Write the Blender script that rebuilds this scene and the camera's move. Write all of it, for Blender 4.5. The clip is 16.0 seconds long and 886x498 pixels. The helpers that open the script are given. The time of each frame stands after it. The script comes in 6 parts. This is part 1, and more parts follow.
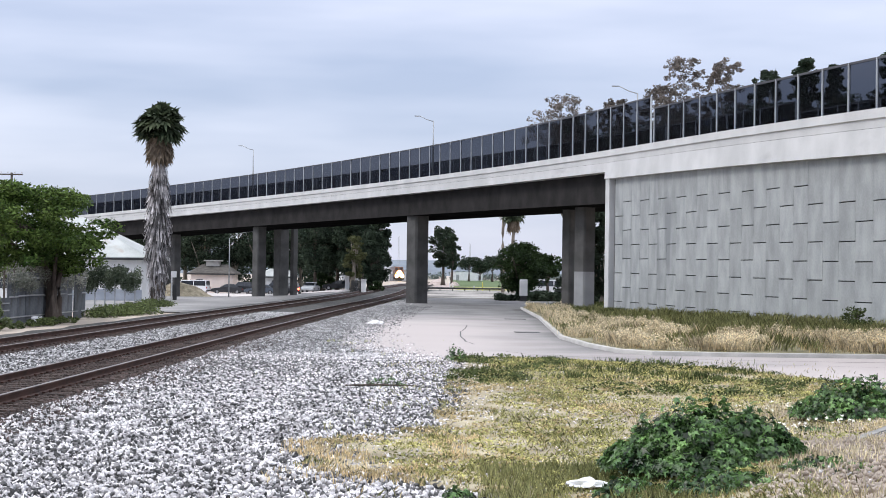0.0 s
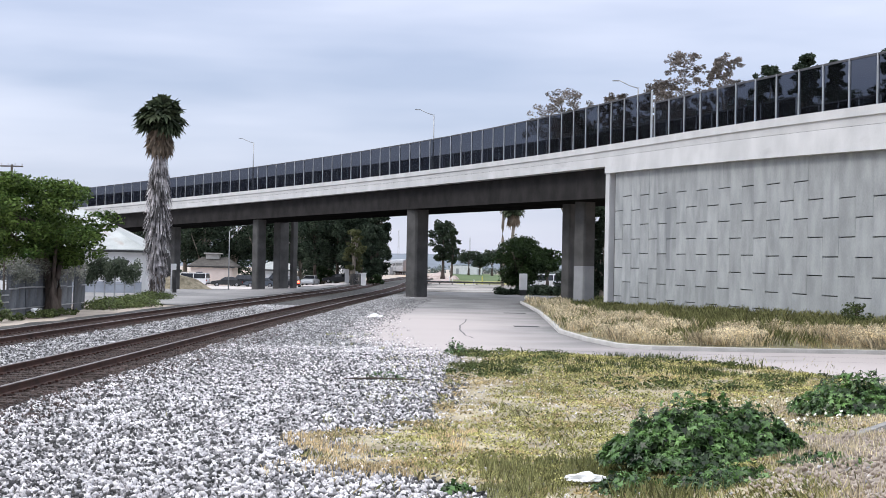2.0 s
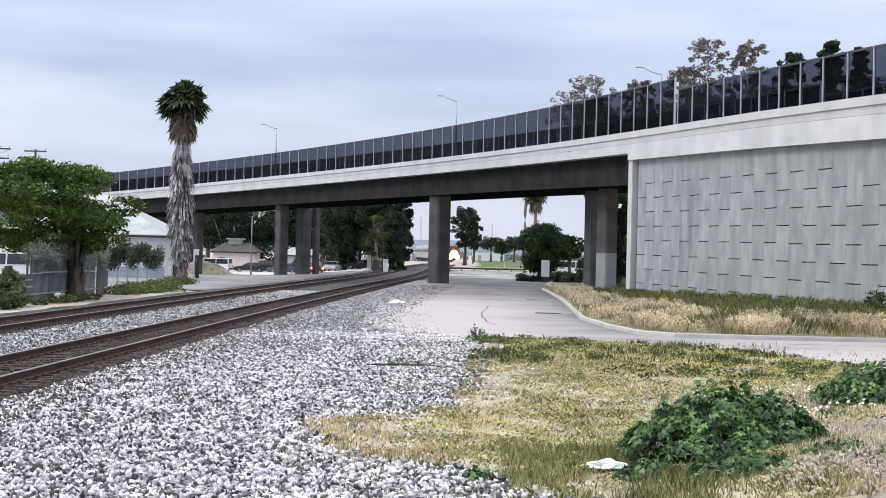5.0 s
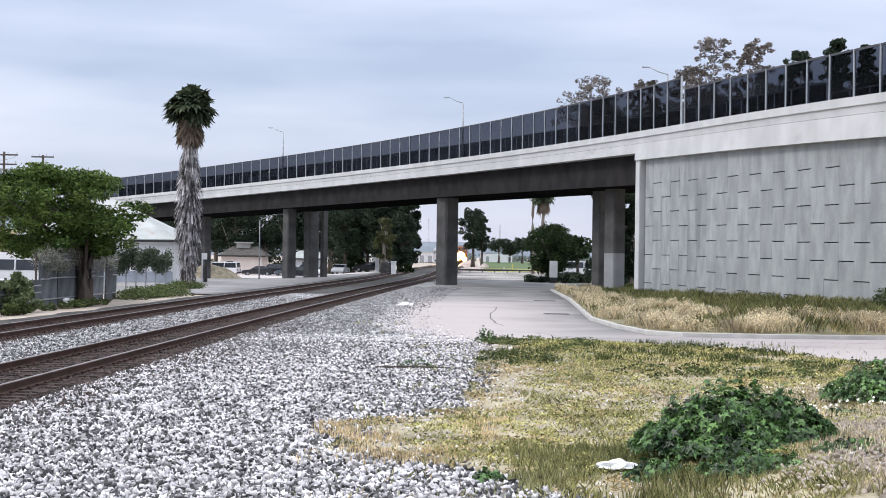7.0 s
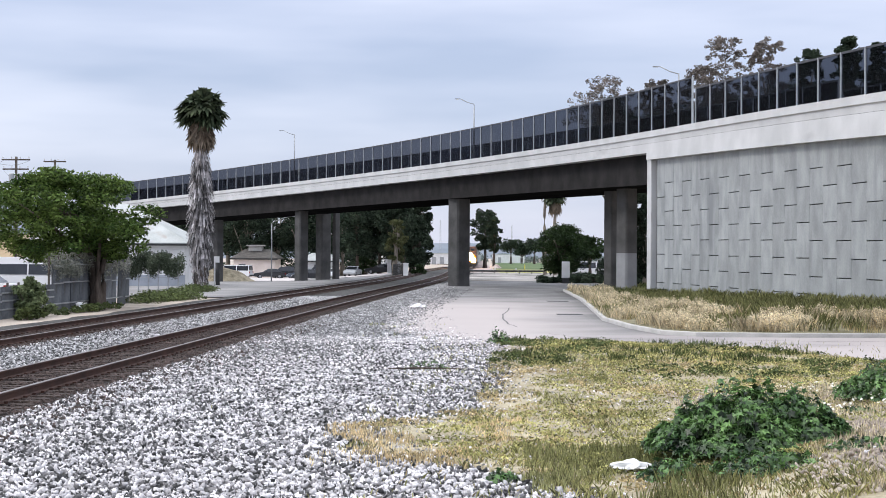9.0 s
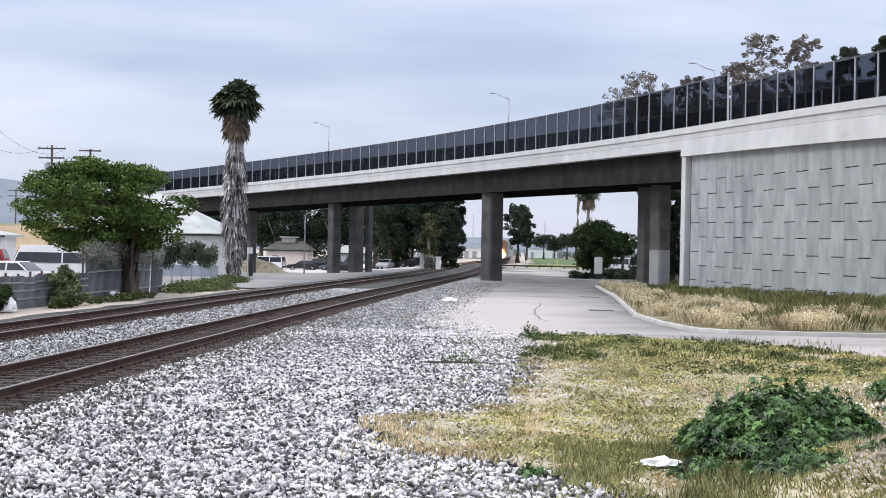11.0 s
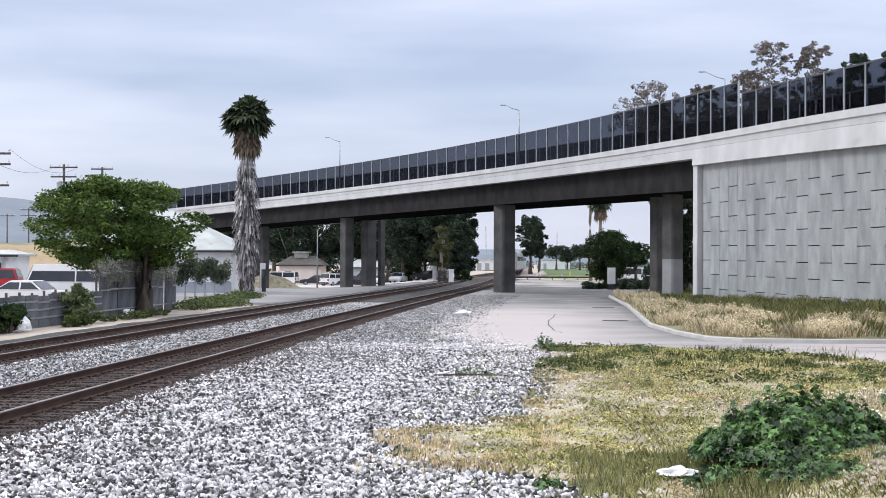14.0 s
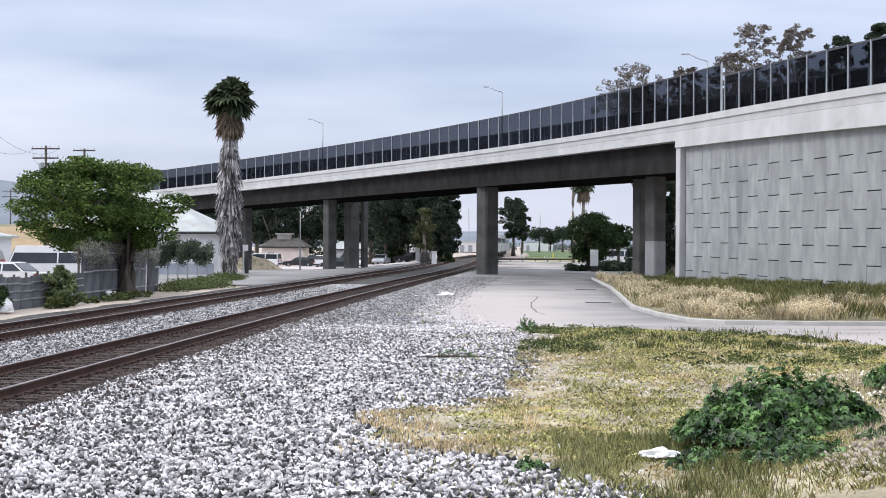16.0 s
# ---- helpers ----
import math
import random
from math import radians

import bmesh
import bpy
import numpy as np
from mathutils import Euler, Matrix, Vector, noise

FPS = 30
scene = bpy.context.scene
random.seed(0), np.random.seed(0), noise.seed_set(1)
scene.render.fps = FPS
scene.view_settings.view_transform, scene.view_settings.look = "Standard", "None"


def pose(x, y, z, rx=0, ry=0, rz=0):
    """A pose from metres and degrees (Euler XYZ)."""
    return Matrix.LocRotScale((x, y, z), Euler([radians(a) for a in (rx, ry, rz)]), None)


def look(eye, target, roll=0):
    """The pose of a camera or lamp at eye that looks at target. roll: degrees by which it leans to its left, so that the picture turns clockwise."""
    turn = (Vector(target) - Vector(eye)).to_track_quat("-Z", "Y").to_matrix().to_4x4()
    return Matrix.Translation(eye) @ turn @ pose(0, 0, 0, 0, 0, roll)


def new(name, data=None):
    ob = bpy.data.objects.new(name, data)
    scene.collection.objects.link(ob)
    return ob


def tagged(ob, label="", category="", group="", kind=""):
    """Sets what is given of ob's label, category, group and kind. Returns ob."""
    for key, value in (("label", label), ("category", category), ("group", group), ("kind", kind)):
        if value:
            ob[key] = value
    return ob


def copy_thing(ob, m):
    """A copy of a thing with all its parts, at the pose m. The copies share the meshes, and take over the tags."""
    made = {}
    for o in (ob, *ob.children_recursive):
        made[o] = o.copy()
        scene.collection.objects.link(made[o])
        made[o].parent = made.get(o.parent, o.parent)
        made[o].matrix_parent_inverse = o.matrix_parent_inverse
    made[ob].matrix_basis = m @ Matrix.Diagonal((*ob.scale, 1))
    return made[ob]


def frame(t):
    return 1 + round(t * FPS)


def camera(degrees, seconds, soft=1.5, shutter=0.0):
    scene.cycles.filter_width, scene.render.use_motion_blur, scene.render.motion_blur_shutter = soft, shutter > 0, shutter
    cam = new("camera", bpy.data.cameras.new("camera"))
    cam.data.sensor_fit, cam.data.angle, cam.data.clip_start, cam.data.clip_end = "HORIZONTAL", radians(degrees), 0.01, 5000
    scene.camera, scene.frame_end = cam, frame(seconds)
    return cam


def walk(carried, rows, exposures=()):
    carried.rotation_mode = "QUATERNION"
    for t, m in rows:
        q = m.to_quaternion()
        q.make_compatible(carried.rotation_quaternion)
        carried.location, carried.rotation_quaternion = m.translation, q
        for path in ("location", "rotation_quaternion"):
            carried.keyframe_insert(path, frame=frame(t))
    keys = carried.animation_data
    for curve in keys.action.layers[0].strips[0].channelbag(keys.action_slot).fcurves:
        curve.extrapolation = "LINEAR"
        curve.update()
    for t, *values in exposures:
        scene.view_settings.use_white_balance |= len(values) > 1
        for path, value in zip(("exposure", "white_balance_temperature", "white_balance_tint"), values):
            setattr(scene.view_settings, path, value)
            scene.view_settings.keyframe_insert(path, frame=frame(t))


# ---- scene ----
cam = camera(29.3, 16.0, soft=0.9)
EYE = 2.4
# seconds, yaw, pitch, roll of the hand-held camera, which stays on its spot
ROWS = [
    (0, 0.0000, 0.8600, -0.8500),
    (0.5, -0.0128, 0.8179, -0.9139),
    (1, -0.0257, 0.7192, -1.0058),
    (1.5, -0.0417, 0.6561, -1.0459),
    (2, -0.0076, 0.6494, -1.1109),
    (2.5, 0.1415, 0.6403, -1.1983),
    (3, 0.3378, 0.5511, -1.2653),
    (3.5, 0.4260, 0.4147, -1.3306),
    (4, 0.4733, 0.2694, -1.3323),
    (4.5, 0.5941, 0.1661, -1.3337),
    (5, 0.7419, 0.1734, -1.3396),
    (7.5, 1.0336, 0.2393, -0.6262),
    (8, 1.0662, 0.2685, -0.4887),
    (8.5, 1.2144, 0.3365, -0.4033),
    (9, 1.4181, 0.2697, -0.3361),
    (11.5, 2.7263, 0.0425, -1.0932),
    (12, 2.7484, 0.0730, -0.7308),
    (12.5, 2.7002, 0.1608, -0.5118),
    (13, 2.7183, 0.3481, -0.3418),
    (13.5, 2.8463, 0.4986, -0.2381),
    (14, 2.9505, 0.4761, -0.2325),
    (14.5, 2.8897, 0.3863, -0.2493),
    (15, 2.6845, 0.2899, -0.3396),
    (15.5, 2.4610, 0.1011, -0.3553),
    (16, 2.3751, -0.1335, -0.2782),
]
walk(cam, [(t, pose(0, 0, EYE, 90 + pitch, roll, yaw)) for t, yaw, pitch, roll in ROWS])

# ---- world and light ----
world = bpy.data.worlds.new("world")
scene.world = world
world.use_nodes = True


def build_sky():
    nt = world.node_tree
    nt.nodes.clear()
    N = nt.nodes.new
    L = nt.links.new
    out = N("ShaderNodeOutputWorld")
    sky = N("ShaderNodeTexSky")
    sky.sky_type = "NISHITA"
    sky.sun_disc = False
    sky.sun_elevation = radians(45.5)
    sky.sun_rotation = radians(260)
    bg_sky = N("ShaderNodeBackground")
    bg_sky.inputs[1].default_value = 0.04
    L(sky.outputs[0], bg_sky.inputs[0])
    tc = N("ShaderNodeTexCoord")
    sep = N("ShaderNodeSeparateXYZ")
    L(tc.outputs["Generated"], sep.inputs[0])
    # cloud layer: long soft streaks low over the horizon
    mp = N("ShaderNodeMapping")
    mp.inputs["Scale"].default_value = (2.2, 2.2, 13.0)
    mp.inputs["Location"].default_value = (0.4, 0.1, 0.7)
    L(tc.outputs["Generated"], mp.inputs[0])
    nz = N("ShaderNodeTexNoise")
    nz.inputs["Scale"].default_value = 1.6
    nz.inputs["Detail"].default_value = 4.0
    nz.inputs["Roughness"].default_value = 0.45
    L(mp.outputs[0], nz.inputs[0])
    ramp = N("ShaderNodeValToRGB")
    ramp.color_ramp.elements[0].position = 0.32
    ramp.color_ramp.elements[0].color = (0.42, 0.48, 0.675, 1)
    ramp.color_ramp.elements[1].position = 0.66
    ramp.color_ramp.elements[1].color = (0.745, 0.77, 0.945, 1)
    L(nz.outputs[0], ramp.inputs[0])
    # an overcast dome grows brighter towards the zenith
    mr = N("ShaderNodeMapRange")
    mr.inputs["From Min"].default_value = 0.22
    mr.inputs["From Max"].default_value = 0.9
    mr.inputs["To Min"].default_value = 0.92
    mr.inputs["To Max"].default_value = 2.9
    L(sep.outputs[2], mr.inputs["Value"])
    # thinner, paler cloud overhead
    pale = N("ShaderNodeMapRange")
    pale.inputs["From Min"].default_value = 0.22
    pale.inputs["From Max"].default_value = 0.7
    L(sep.outputs[2], pale.inputs["Value"])
    tone = N("ShaderNodeMix")
    tone.data_type = "RGBA"
    L(pale.outputs[0], tone.inputs["Factor"])
    L(ramp.outputs[0], tone.inputs["A"])
    tone.inputs["B"].default_value = (0.655, 0.68, 0.735, 1)
    bg_cl = N("ShaderNodeBackground")
    L(tone.outputs["Result"], bg_cl.inputs[0])
    L(mr.outputs[0], bg_cl.inputs[1])
    add = N("ShaderNodeAddShader")
    L(bg_sky.outputs[0], add.inputs[0])
    L(bg_cl.outputs[0], add.inputs[1])
    L(add.outputs[0], out.inputs[0])


build_sky()
sun = new("sun", bpy.data.lights.new("sun", "SUN"))
sun.data.energy = 1.5
sun.data.angle = radians(16)
sun.data.color = (1.0, 0.96, 0.9)
sun.matrix_world = look((-60, -10, 62), (0, 0, 0))

# ---- materials ----


def mat(name, c1, c2, scale=3.0, rough=0.85, metal=0.0, bump=0.3, bscale=40.0, bdist=0.01, stain=None, per_object=0.0,
        island=0.0, stretch=(1, 1, 1), spec=0.4, coords="Object"):
    """Two-tone procedural surface: large blotches, fine grain with relief, optional stains and per-piece tone."""
    m = bpy.data.materials.new(name)
    m.use_nodes = True
    nt = m.node_tree
    N, L = nt.nodes.new, nt.links.new
    b = nt.nodes["Principled BSDF"]
    b.inputs["Roughness"].default_value = rough
    b.inputs["Metallic"].default_value = metal
    b.inputs["Specular IOR Level"].default_value = spec
    tc = N("ShaderNodeTexCoord")
    mp = N("ShaderNodeMapping")
    mp.inputs["Scale"].default_value = stretch
    where = N("ShaderNodeNewGeometry").outputs["Position"] if coords == "World" else tc.outputs[coords]
    L(where, mp.inputs[0])
    big = N("ShaderNodeTexNoise")
    big.inputs["Scale"].default_value = scale
    big.inputs["Detail"].default_value = 6
    L(mp.outputs[0], big.inputs[0])
    fine = N("ShaderNodeTexNoise")
    fine.inputs["Scale"].default_value = bscale
    fine.inputs["Detail"].default_value = 3
    L(mp.outputs[0], fine.inputs[0])
    r = N("ShaderNodeValToRGB")
    r.color_ramp.elements[0].position, r.color_ramp.elements[1].position = 0.35, 0.68
    r.color_ramp.elements[0].color, r.color_ramp.elements[1].color = (*c1, 1), (*c2, 1)
    mix0 = N("ShaderNodeMath")
    mix0.operation = "MULTIPLY_ADD"
    L(fine.outputs[0], mix0.inputs[0])
    mix0.inputs[1].default_value = 0.35
    sub = N("ShaderNodeMath")
    sub.operation = "MULTIPLY_ADD"
    L(big.outputs[0], sub.inputs[0])
    sub.inputs[1].default_value = 0.8
    sub.inputs[2].default_value = -0.075
    L(sub.outputs[0], mix0.inputs[2])
    L(mix0.outputs[0], r.inputs[0])
    col = r.outputs[0]
    if stain:
        sn = N("ShaderNodeTexNoise")
        sn.inputs["Scale"].default_value = stain[1]
        sn.inputs["Detail"].default_value = 5
        sm = N("ShaderNodeMapping")
        sm.inputs["Scale"].default_value = stain[2]
        L(where, sm.inputs[0])
        L(sm.outputs[0], sn.inputs[0])
        sr = N("ShaderNodeValToRGB")
        sr.color_ramp.elements[0].position, sr.color_ramp.elements[1].position = stain[3], stain[3] + 0.12
        sr.color_ramp.elements[0].color, sr.color_ramp.elements[1].color = (0, 0, 0, 1), (1, 1, 1, 1)
        L(sn.outputs[0], sr.inputs[0])
        mx = N("ShaderNodeMix")
        mx.data_type = "RGBA"
        L(sr.outputs[0], mx.inputs["Factor"])
        L(col, mx.inputs["A"])
        mx.inputs["B"].default_value = (*stain[0], 1)
        col = mx.outputs["Result"]
    for amount, kind in ((per_object, "obj"), (island, "geo")):
        if amount:
            src = N("ShaderNodeObjectInfo") if kind == "obj" else N("ShaderNodeNewGeometry")
            sock = src.outputs["Random"] if kind == "obj" else src.outputs["Random Per Island"]
            rg = N("ShaderNodeMapRange")
            rg.inputs["To Min"].default_value, rg.inputs["To Max"].default_value = 1 - amount, 1 + amount
            L(sock, rg.inputs["Value"])
            hs = N("ShaderNodeHueSaturation")
            L(rg.outputs[0], hs.inputs["Value"])
            L(col, hs.inputs["Color"])
            col = hs.outputs[0]
    L(col, b.inputs["Base Color"])
    if bump:
        bp = N("ShaderNodeBump")
        bp.inputs["Strength"].default_value = bump
        bp.inputs["Distance"].default_value = bdist
        L(fine.outputs[0], bp.inputs["Height"])
        L(bp.outputs[0], b.inputs["Normal"])
    return m


def glow(name, color, strength):
    m = bpy.data.materials.new(name)
    m.use_nodes = True
    b = m.node_tree.nodes["Principled BSDF"]
    b.inputs["Base Color"].default_value = (*color, 1)
    b.inputs["Emission Color"].default_value = (*color, 1)
    b.inputs["Emission Strength"].default_value = strength
    return m


def tinted_glass(name, color):
    """Smoked sheet: lets part of the light straight through, with a clear reflection on it."""
    m = bpy.data.materials.new(name)
    m.use_nodes = True
    nt = m.node_tree
    nt.nodes.clear()
    N, L = nt.nodes.new, nt.links.new
    out = N("ShaderNodeOutputMaterial")
    tr = N("ShaderNodeBsdfTransparent")
    tr.inputs[0].default_value = (*color, 1)
    gl = N("ShaderNodeBsdfGlossy")
    gl.inputs["Roughness"].default_value = 0.04
    gl.inputs[0].default_value = (0.9, 0.9, 0.9, 1)
    lw = N("ShaderNodeLayerWeight")
    lw.inputs[0].default_value = 0.5
    fr = N("ShaderNodeMath")
    fr.operation = "MULTIPLY_ADD"
    pw = N("ShaderNodeMath")
    pw.operation = "POWER"
    pw.inputs[1].default_value = 5.0
    L(lw.outputs["Facing"], pw.inputs[0])
    L(pw.outputs[0], fr.inputs[0])
    fr.inputs[1].default_value = 0.04
    fr.inputs[2].default_value = 0.004
    mx = N("ShaderNodeMixShader")
    L(fr.outputs[0], mx.inputs[0])
    L(tr.outputs[0], mx.inputs[1])
    L(gl.outputs[0], mx.inputs[2])
    L(mx.outputs[0], out.inputs[0])
    return m


M_DIRT = mat("dirt", (0.30, 0.25, 0.205), (0.55, 0.475, 0.405), 0.35, 0.95, bscale=12, bdist=0.03, bump=0.5)
# near-black sheet: the shade in the gaps between stones is in its colour
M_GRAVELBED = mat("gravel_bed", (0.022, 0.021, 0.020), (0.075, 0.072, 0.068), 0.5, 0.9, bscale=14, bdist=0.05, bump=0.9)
M_STONE = mat("ballast_stone", (0.29, 0.277, 0.28), (0.82, 0.788, 0.797), 1.5, 0.85, bscale=60, bdist=0.006, island=0.75)
M_DULLSTONE = mat("dull_ballast_stone", (0.17, 0.167, 0.17), (0.58, 0.57, 0.575), 1.5, 0.85, bscale=60, bdist=0.006, island=0.75)
M_DARKGREY = mat("dark_grey_stone", (0.03, 0.03, 0.031), (0.13, 0.128, 0.126), 1.5, 0.85, bscale=50, island=0.5)
M_MIDGREY = mat("grey_stone", (0.07, 0.069, 0.07), (0.29, 0.285, 0.287), 1.5, 0.85, bscale=50, island=0.6)
M_DARKSTONE = mat("oily_ballast", (0.03, 0.021, 0.018), (0.105, 0.075, 0.067), 1.5, 0.9, bscale=50, island=0.4)


def dust_and_shade_road():
    """Grey asphalt under pale dust from the ballast side. The dust stops short of the overpass, which puts its shade
    into the colour.
    """
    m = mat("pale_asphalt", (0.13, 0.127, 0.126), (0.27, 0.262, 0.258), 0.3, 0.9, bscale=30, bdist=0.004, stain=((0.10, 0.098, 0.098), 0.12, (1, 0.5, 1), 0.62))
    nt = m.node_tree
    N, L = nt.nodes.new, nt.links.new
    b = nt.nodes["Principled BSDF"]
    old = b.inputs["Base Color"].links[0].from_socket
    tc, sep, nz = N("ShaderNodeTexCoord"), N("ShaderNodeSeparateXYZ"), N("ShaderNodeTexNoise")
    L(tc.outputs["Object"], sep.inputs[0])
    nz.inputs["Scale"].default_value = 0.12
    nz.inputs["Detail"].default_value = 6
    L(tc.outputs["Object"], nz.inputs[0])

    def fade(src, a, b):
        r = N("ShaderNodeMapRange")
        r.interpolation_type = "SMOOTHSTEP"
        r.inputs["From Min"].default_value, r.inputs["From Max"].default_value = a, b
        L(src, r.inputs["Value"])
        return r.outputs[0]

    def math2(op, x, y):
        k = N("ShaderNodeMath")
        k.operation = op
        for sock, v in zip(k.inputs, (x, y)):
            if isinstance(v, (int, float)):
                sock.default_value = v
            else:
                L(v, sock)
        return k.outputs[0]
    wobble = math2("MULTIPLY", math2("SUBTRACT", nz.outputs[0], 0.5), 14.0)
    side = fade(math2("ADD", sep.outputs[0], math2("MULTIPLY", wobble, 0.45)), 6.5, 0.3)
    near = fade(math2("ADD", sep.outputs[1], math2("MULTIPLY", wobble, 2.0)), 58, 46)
    # cut off before the bridge: dark asphalt beyond paints the deck's shade
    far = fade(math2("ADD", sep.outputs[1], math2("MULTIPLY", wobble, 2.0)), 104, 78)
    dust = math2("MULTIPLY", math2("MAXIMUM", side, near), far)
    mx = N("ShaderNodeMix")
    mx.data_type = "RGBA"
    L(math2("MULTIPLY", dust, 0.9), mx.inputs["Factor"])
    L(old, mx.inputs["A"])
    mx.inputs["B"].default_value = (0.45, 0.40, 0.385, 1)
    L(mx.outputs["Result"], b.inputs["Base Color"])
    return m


M_ROAD = dust_and_shade_road()
M_STREET = mat("street_asphalt", (0.19, 0.183, 0.18), (0.31, 0.30, 0.292), 0.15, 0.9, bscale=20, bdist=0.004)
M_CRACK = mat("crack_seal", (0.05, 0.05, 0.05), (0.09, 0.09, 0.09), 3, 0.7)
M_KERB = mat("kerb_concrete", (0.36, 0.35, 0.33), (0.52, 0.50, 0.48), 1.2, 0.9, bscale=30)
M_WALL = mat("wall_panel_concrete", (0.245, 0.26, 0.262), (0.365, 0.38, 0.382), 1.3, 0.9, bscale=22, bdist=0.006,
             per_object=0.075, stretch=(1, 1, 0.6), stain=((0.215, 0.228, 0.235), 0.7, (1, 1, 0.2), 0.6), coords="World")
M_JOINT = mat("wall_joint", (0.03, 0.03, 0.03), (0.05, 0.05, 0.05), 2)
M_CAP = mat("pale_concrete", (0.47, 0.475, 0.475), (0.60, 0.60, 0.60), 0.6, 0.88, bscale=20, bdist=0.005,
            stain=((0.39, 0.39, 0.395), 0.5, (0.4, 0.4, 1.6), 0.64))
# overhang shade on girders and abutment is painted in as near-black concrete
M_GIRDER = mat("overhang_shade_concrete", (0.027, 0.026, 0.026), (0.044, 0.042, 0.042), 0.7, 0.9, bscale=20, bdist=0.005, spec=0.0)
# even tone with the columns' shade under the deck averaged into it
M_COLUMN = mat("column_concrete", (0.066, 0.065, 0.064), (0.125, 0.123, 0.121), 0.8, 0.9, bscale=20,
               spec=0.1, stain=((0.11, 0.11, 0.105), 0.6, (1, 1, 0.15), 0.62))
# near black: the shade below the deck is put into the colour
M_SOFFIT = mat("shade_black_concrete", (0.008, 0.008, 0.008), (0.016, 0.016, 0.016), 0.7, 1.0, spec=0.0)
M_PAINTPATCH = mat("painted_patch", (0.23, 0.235, 0.245), (0.32, 0.325, 0.335), 1, 0.85)
M_POST = mat("fence_post_steel", (0.42, 0.44, 0.46), (0.52, 0.54, 0.56), 2, 0.5, 0.3, bump=0.05)
M_DARKRAIL = mat("fence_top_rail", (0.03, 0.03, 0.035), (0.06, 0.06, 0.065), 2, 0.5)
M_GLASS = tinted_glass("smoked_panel", (0.34, 0.352, 0.385))
M_RUST = mat("rusty_rail", (0.040, 0.019, 0.014), (0.098, 0.048, 0.034), 2.0, 0.75, 0.3, bscale=60, bdist=0.003)
M_RAILHEAD = mat("worn_rail_head", (0.20, 0.17, 0.155), (0.34, 0.30, 0.28), 2.0, 0.4, 0.6, bump=0.05)
M_TIE = mat("timber_sleeper", (0.026, 0.018, 0.014), (0.078, 0.053, 0.043), 2.0, 0.9, bscale=20, stretch=(1, 6, 1), per_object=0.3)
M_BARK = mat("bark", (0.055, 0.042, 0.034), (0.15, 0.12, 0.10), 3, 0.95, bscale=15, bdist=0.03, bump=0.8, stretch=(1, 1, 0.25))
M_PALEBARK = mat("pale_bark", (0.17, 0.145, 0.115), (0.32, 0.28, 0.235), 2, 0.95, bscale=12, bdist=0.03, stretch=(1, 1, 0.3))


def leafmat(name, c1, c2, scale=0.6, island=0.45, trans=0.25, gloss=0.65):
    m = mat(name, c1, c2, scale, gloss, bump=0.0, island=island, spec=0.15 if gloss > 0.5 else 0.5)
    nt = m.node_tree
    b = nt.nodes["Principled BSDF"]
    out = nt.nodes["Material Output"]
    tl = nt.nodes.new("ShaderNodeBsdfTranslucent")
    mx = nt.nodes.new("ShaderNodeMixShader")
    mx.inputs[0].default_value = trans
    nt.links.new(b.inputs["Base Color"].links[0].from_socket, tl.inputs[0])
    nt.links.new(b.outputs[0], mx.inputs[1])
    nt.links.new(tl.outputs[0], mx.inputs[2])
    nt.links.new(mx.outputs[0], out.inputs[0])
    return m


M_LEAF = leafmat("tree_leaves", (0.022, 0.052, 0.011), (0.15, 0.215, 0.055), 0.9, 0.7)
M_EUCA = leafmat("eucalyptus_leaves", (0.018, 0.031, 0.020), (0.066, 0.088, 0.056), 0.5, 0.6)
M_EUCA_DRY = leafmat("sparse_grey_leaves", (0.10, 0.087, 0.077), (0.27, 0.235, 0.21), 0.8, 0.6)
M_DARKLEAF = leafmat("dense_leaves", (0.010, 0.022, 0.008), (0.045, 0.075, 0.024))
M_VINE = leafmat("vine_leaves", (0.05, 0.06, 0.022), (0.15, 0.155, 0.075))
M_HERB = leafmat("mallow_leaves", (0.014, 0.045, 0.014), (0.17, 0.30, 0.09), 3.0, 0.9, gloss=0.4)
M_GRASS = leafmat("green_grass", (0.20, 0.22, 0.085), (0.54, 0.51, 0.24), 0.8, 0.7)
M_CLOVER = leafmat("low_herb_leaves", (0.20, 0.205, 0.075), (0.60, 0.56, 0.235), 0.9, 0.8)
M_OLIVE = leafmat("olive_grass", (0.16, 0.175, 0.07), (0.40, 0.39, 0.185), 0.8, 0.6)
M_TRELLIS = leafmat("dull_vine_leaves", (0.045, 0.06, 0.04), (0.13, 0.155, 0.105), 0.8, 0.6)
M_CREEPER = leafmat("creeper_leaves", (0.065, 0.09, 0.042), (0.21, 0.25, 0.125), 0.8, 0.6)
M_WEED = leafmat("dull_weeds", (0.045, 0.065, 0.024), (0.14, 0.17, 0.065), 0.5, 0.7)
M_DRY = leafmat("dry_grass", (0.36, 0.285, 0.145), (0.60, 0.49, 0.28), 0.7, 0.6)
M_GOLD = leafmat("golden_grass", (0.62, 0.48, 0.27), (0.90, 0.74, 0.47), 0.9, 0.5, 0.4)
M_STRAW = leafmat("straw_grass", (0.58, 0.49, 0.33), (0.88, 0.78, 0.57), 0.7, 0.5, 0.4)
M_PALMLEAF = leafmat("palm_fronds", (0.022, 0.034, 0.018), (0.095, 0.115, 0.065), 1.2, 0.6)
M_PALMDRY = leafmat("dead_palm_fronds", (0.16, 0.12, 0.085), (0.33, 0.27, 0.21), 1.0)
M_PALMSKIRT = leafmat("weathered_palm_boots", (0.07, 0.063, 0.063), (0.60, 0.57, 0.58), 1.5, 0.9)
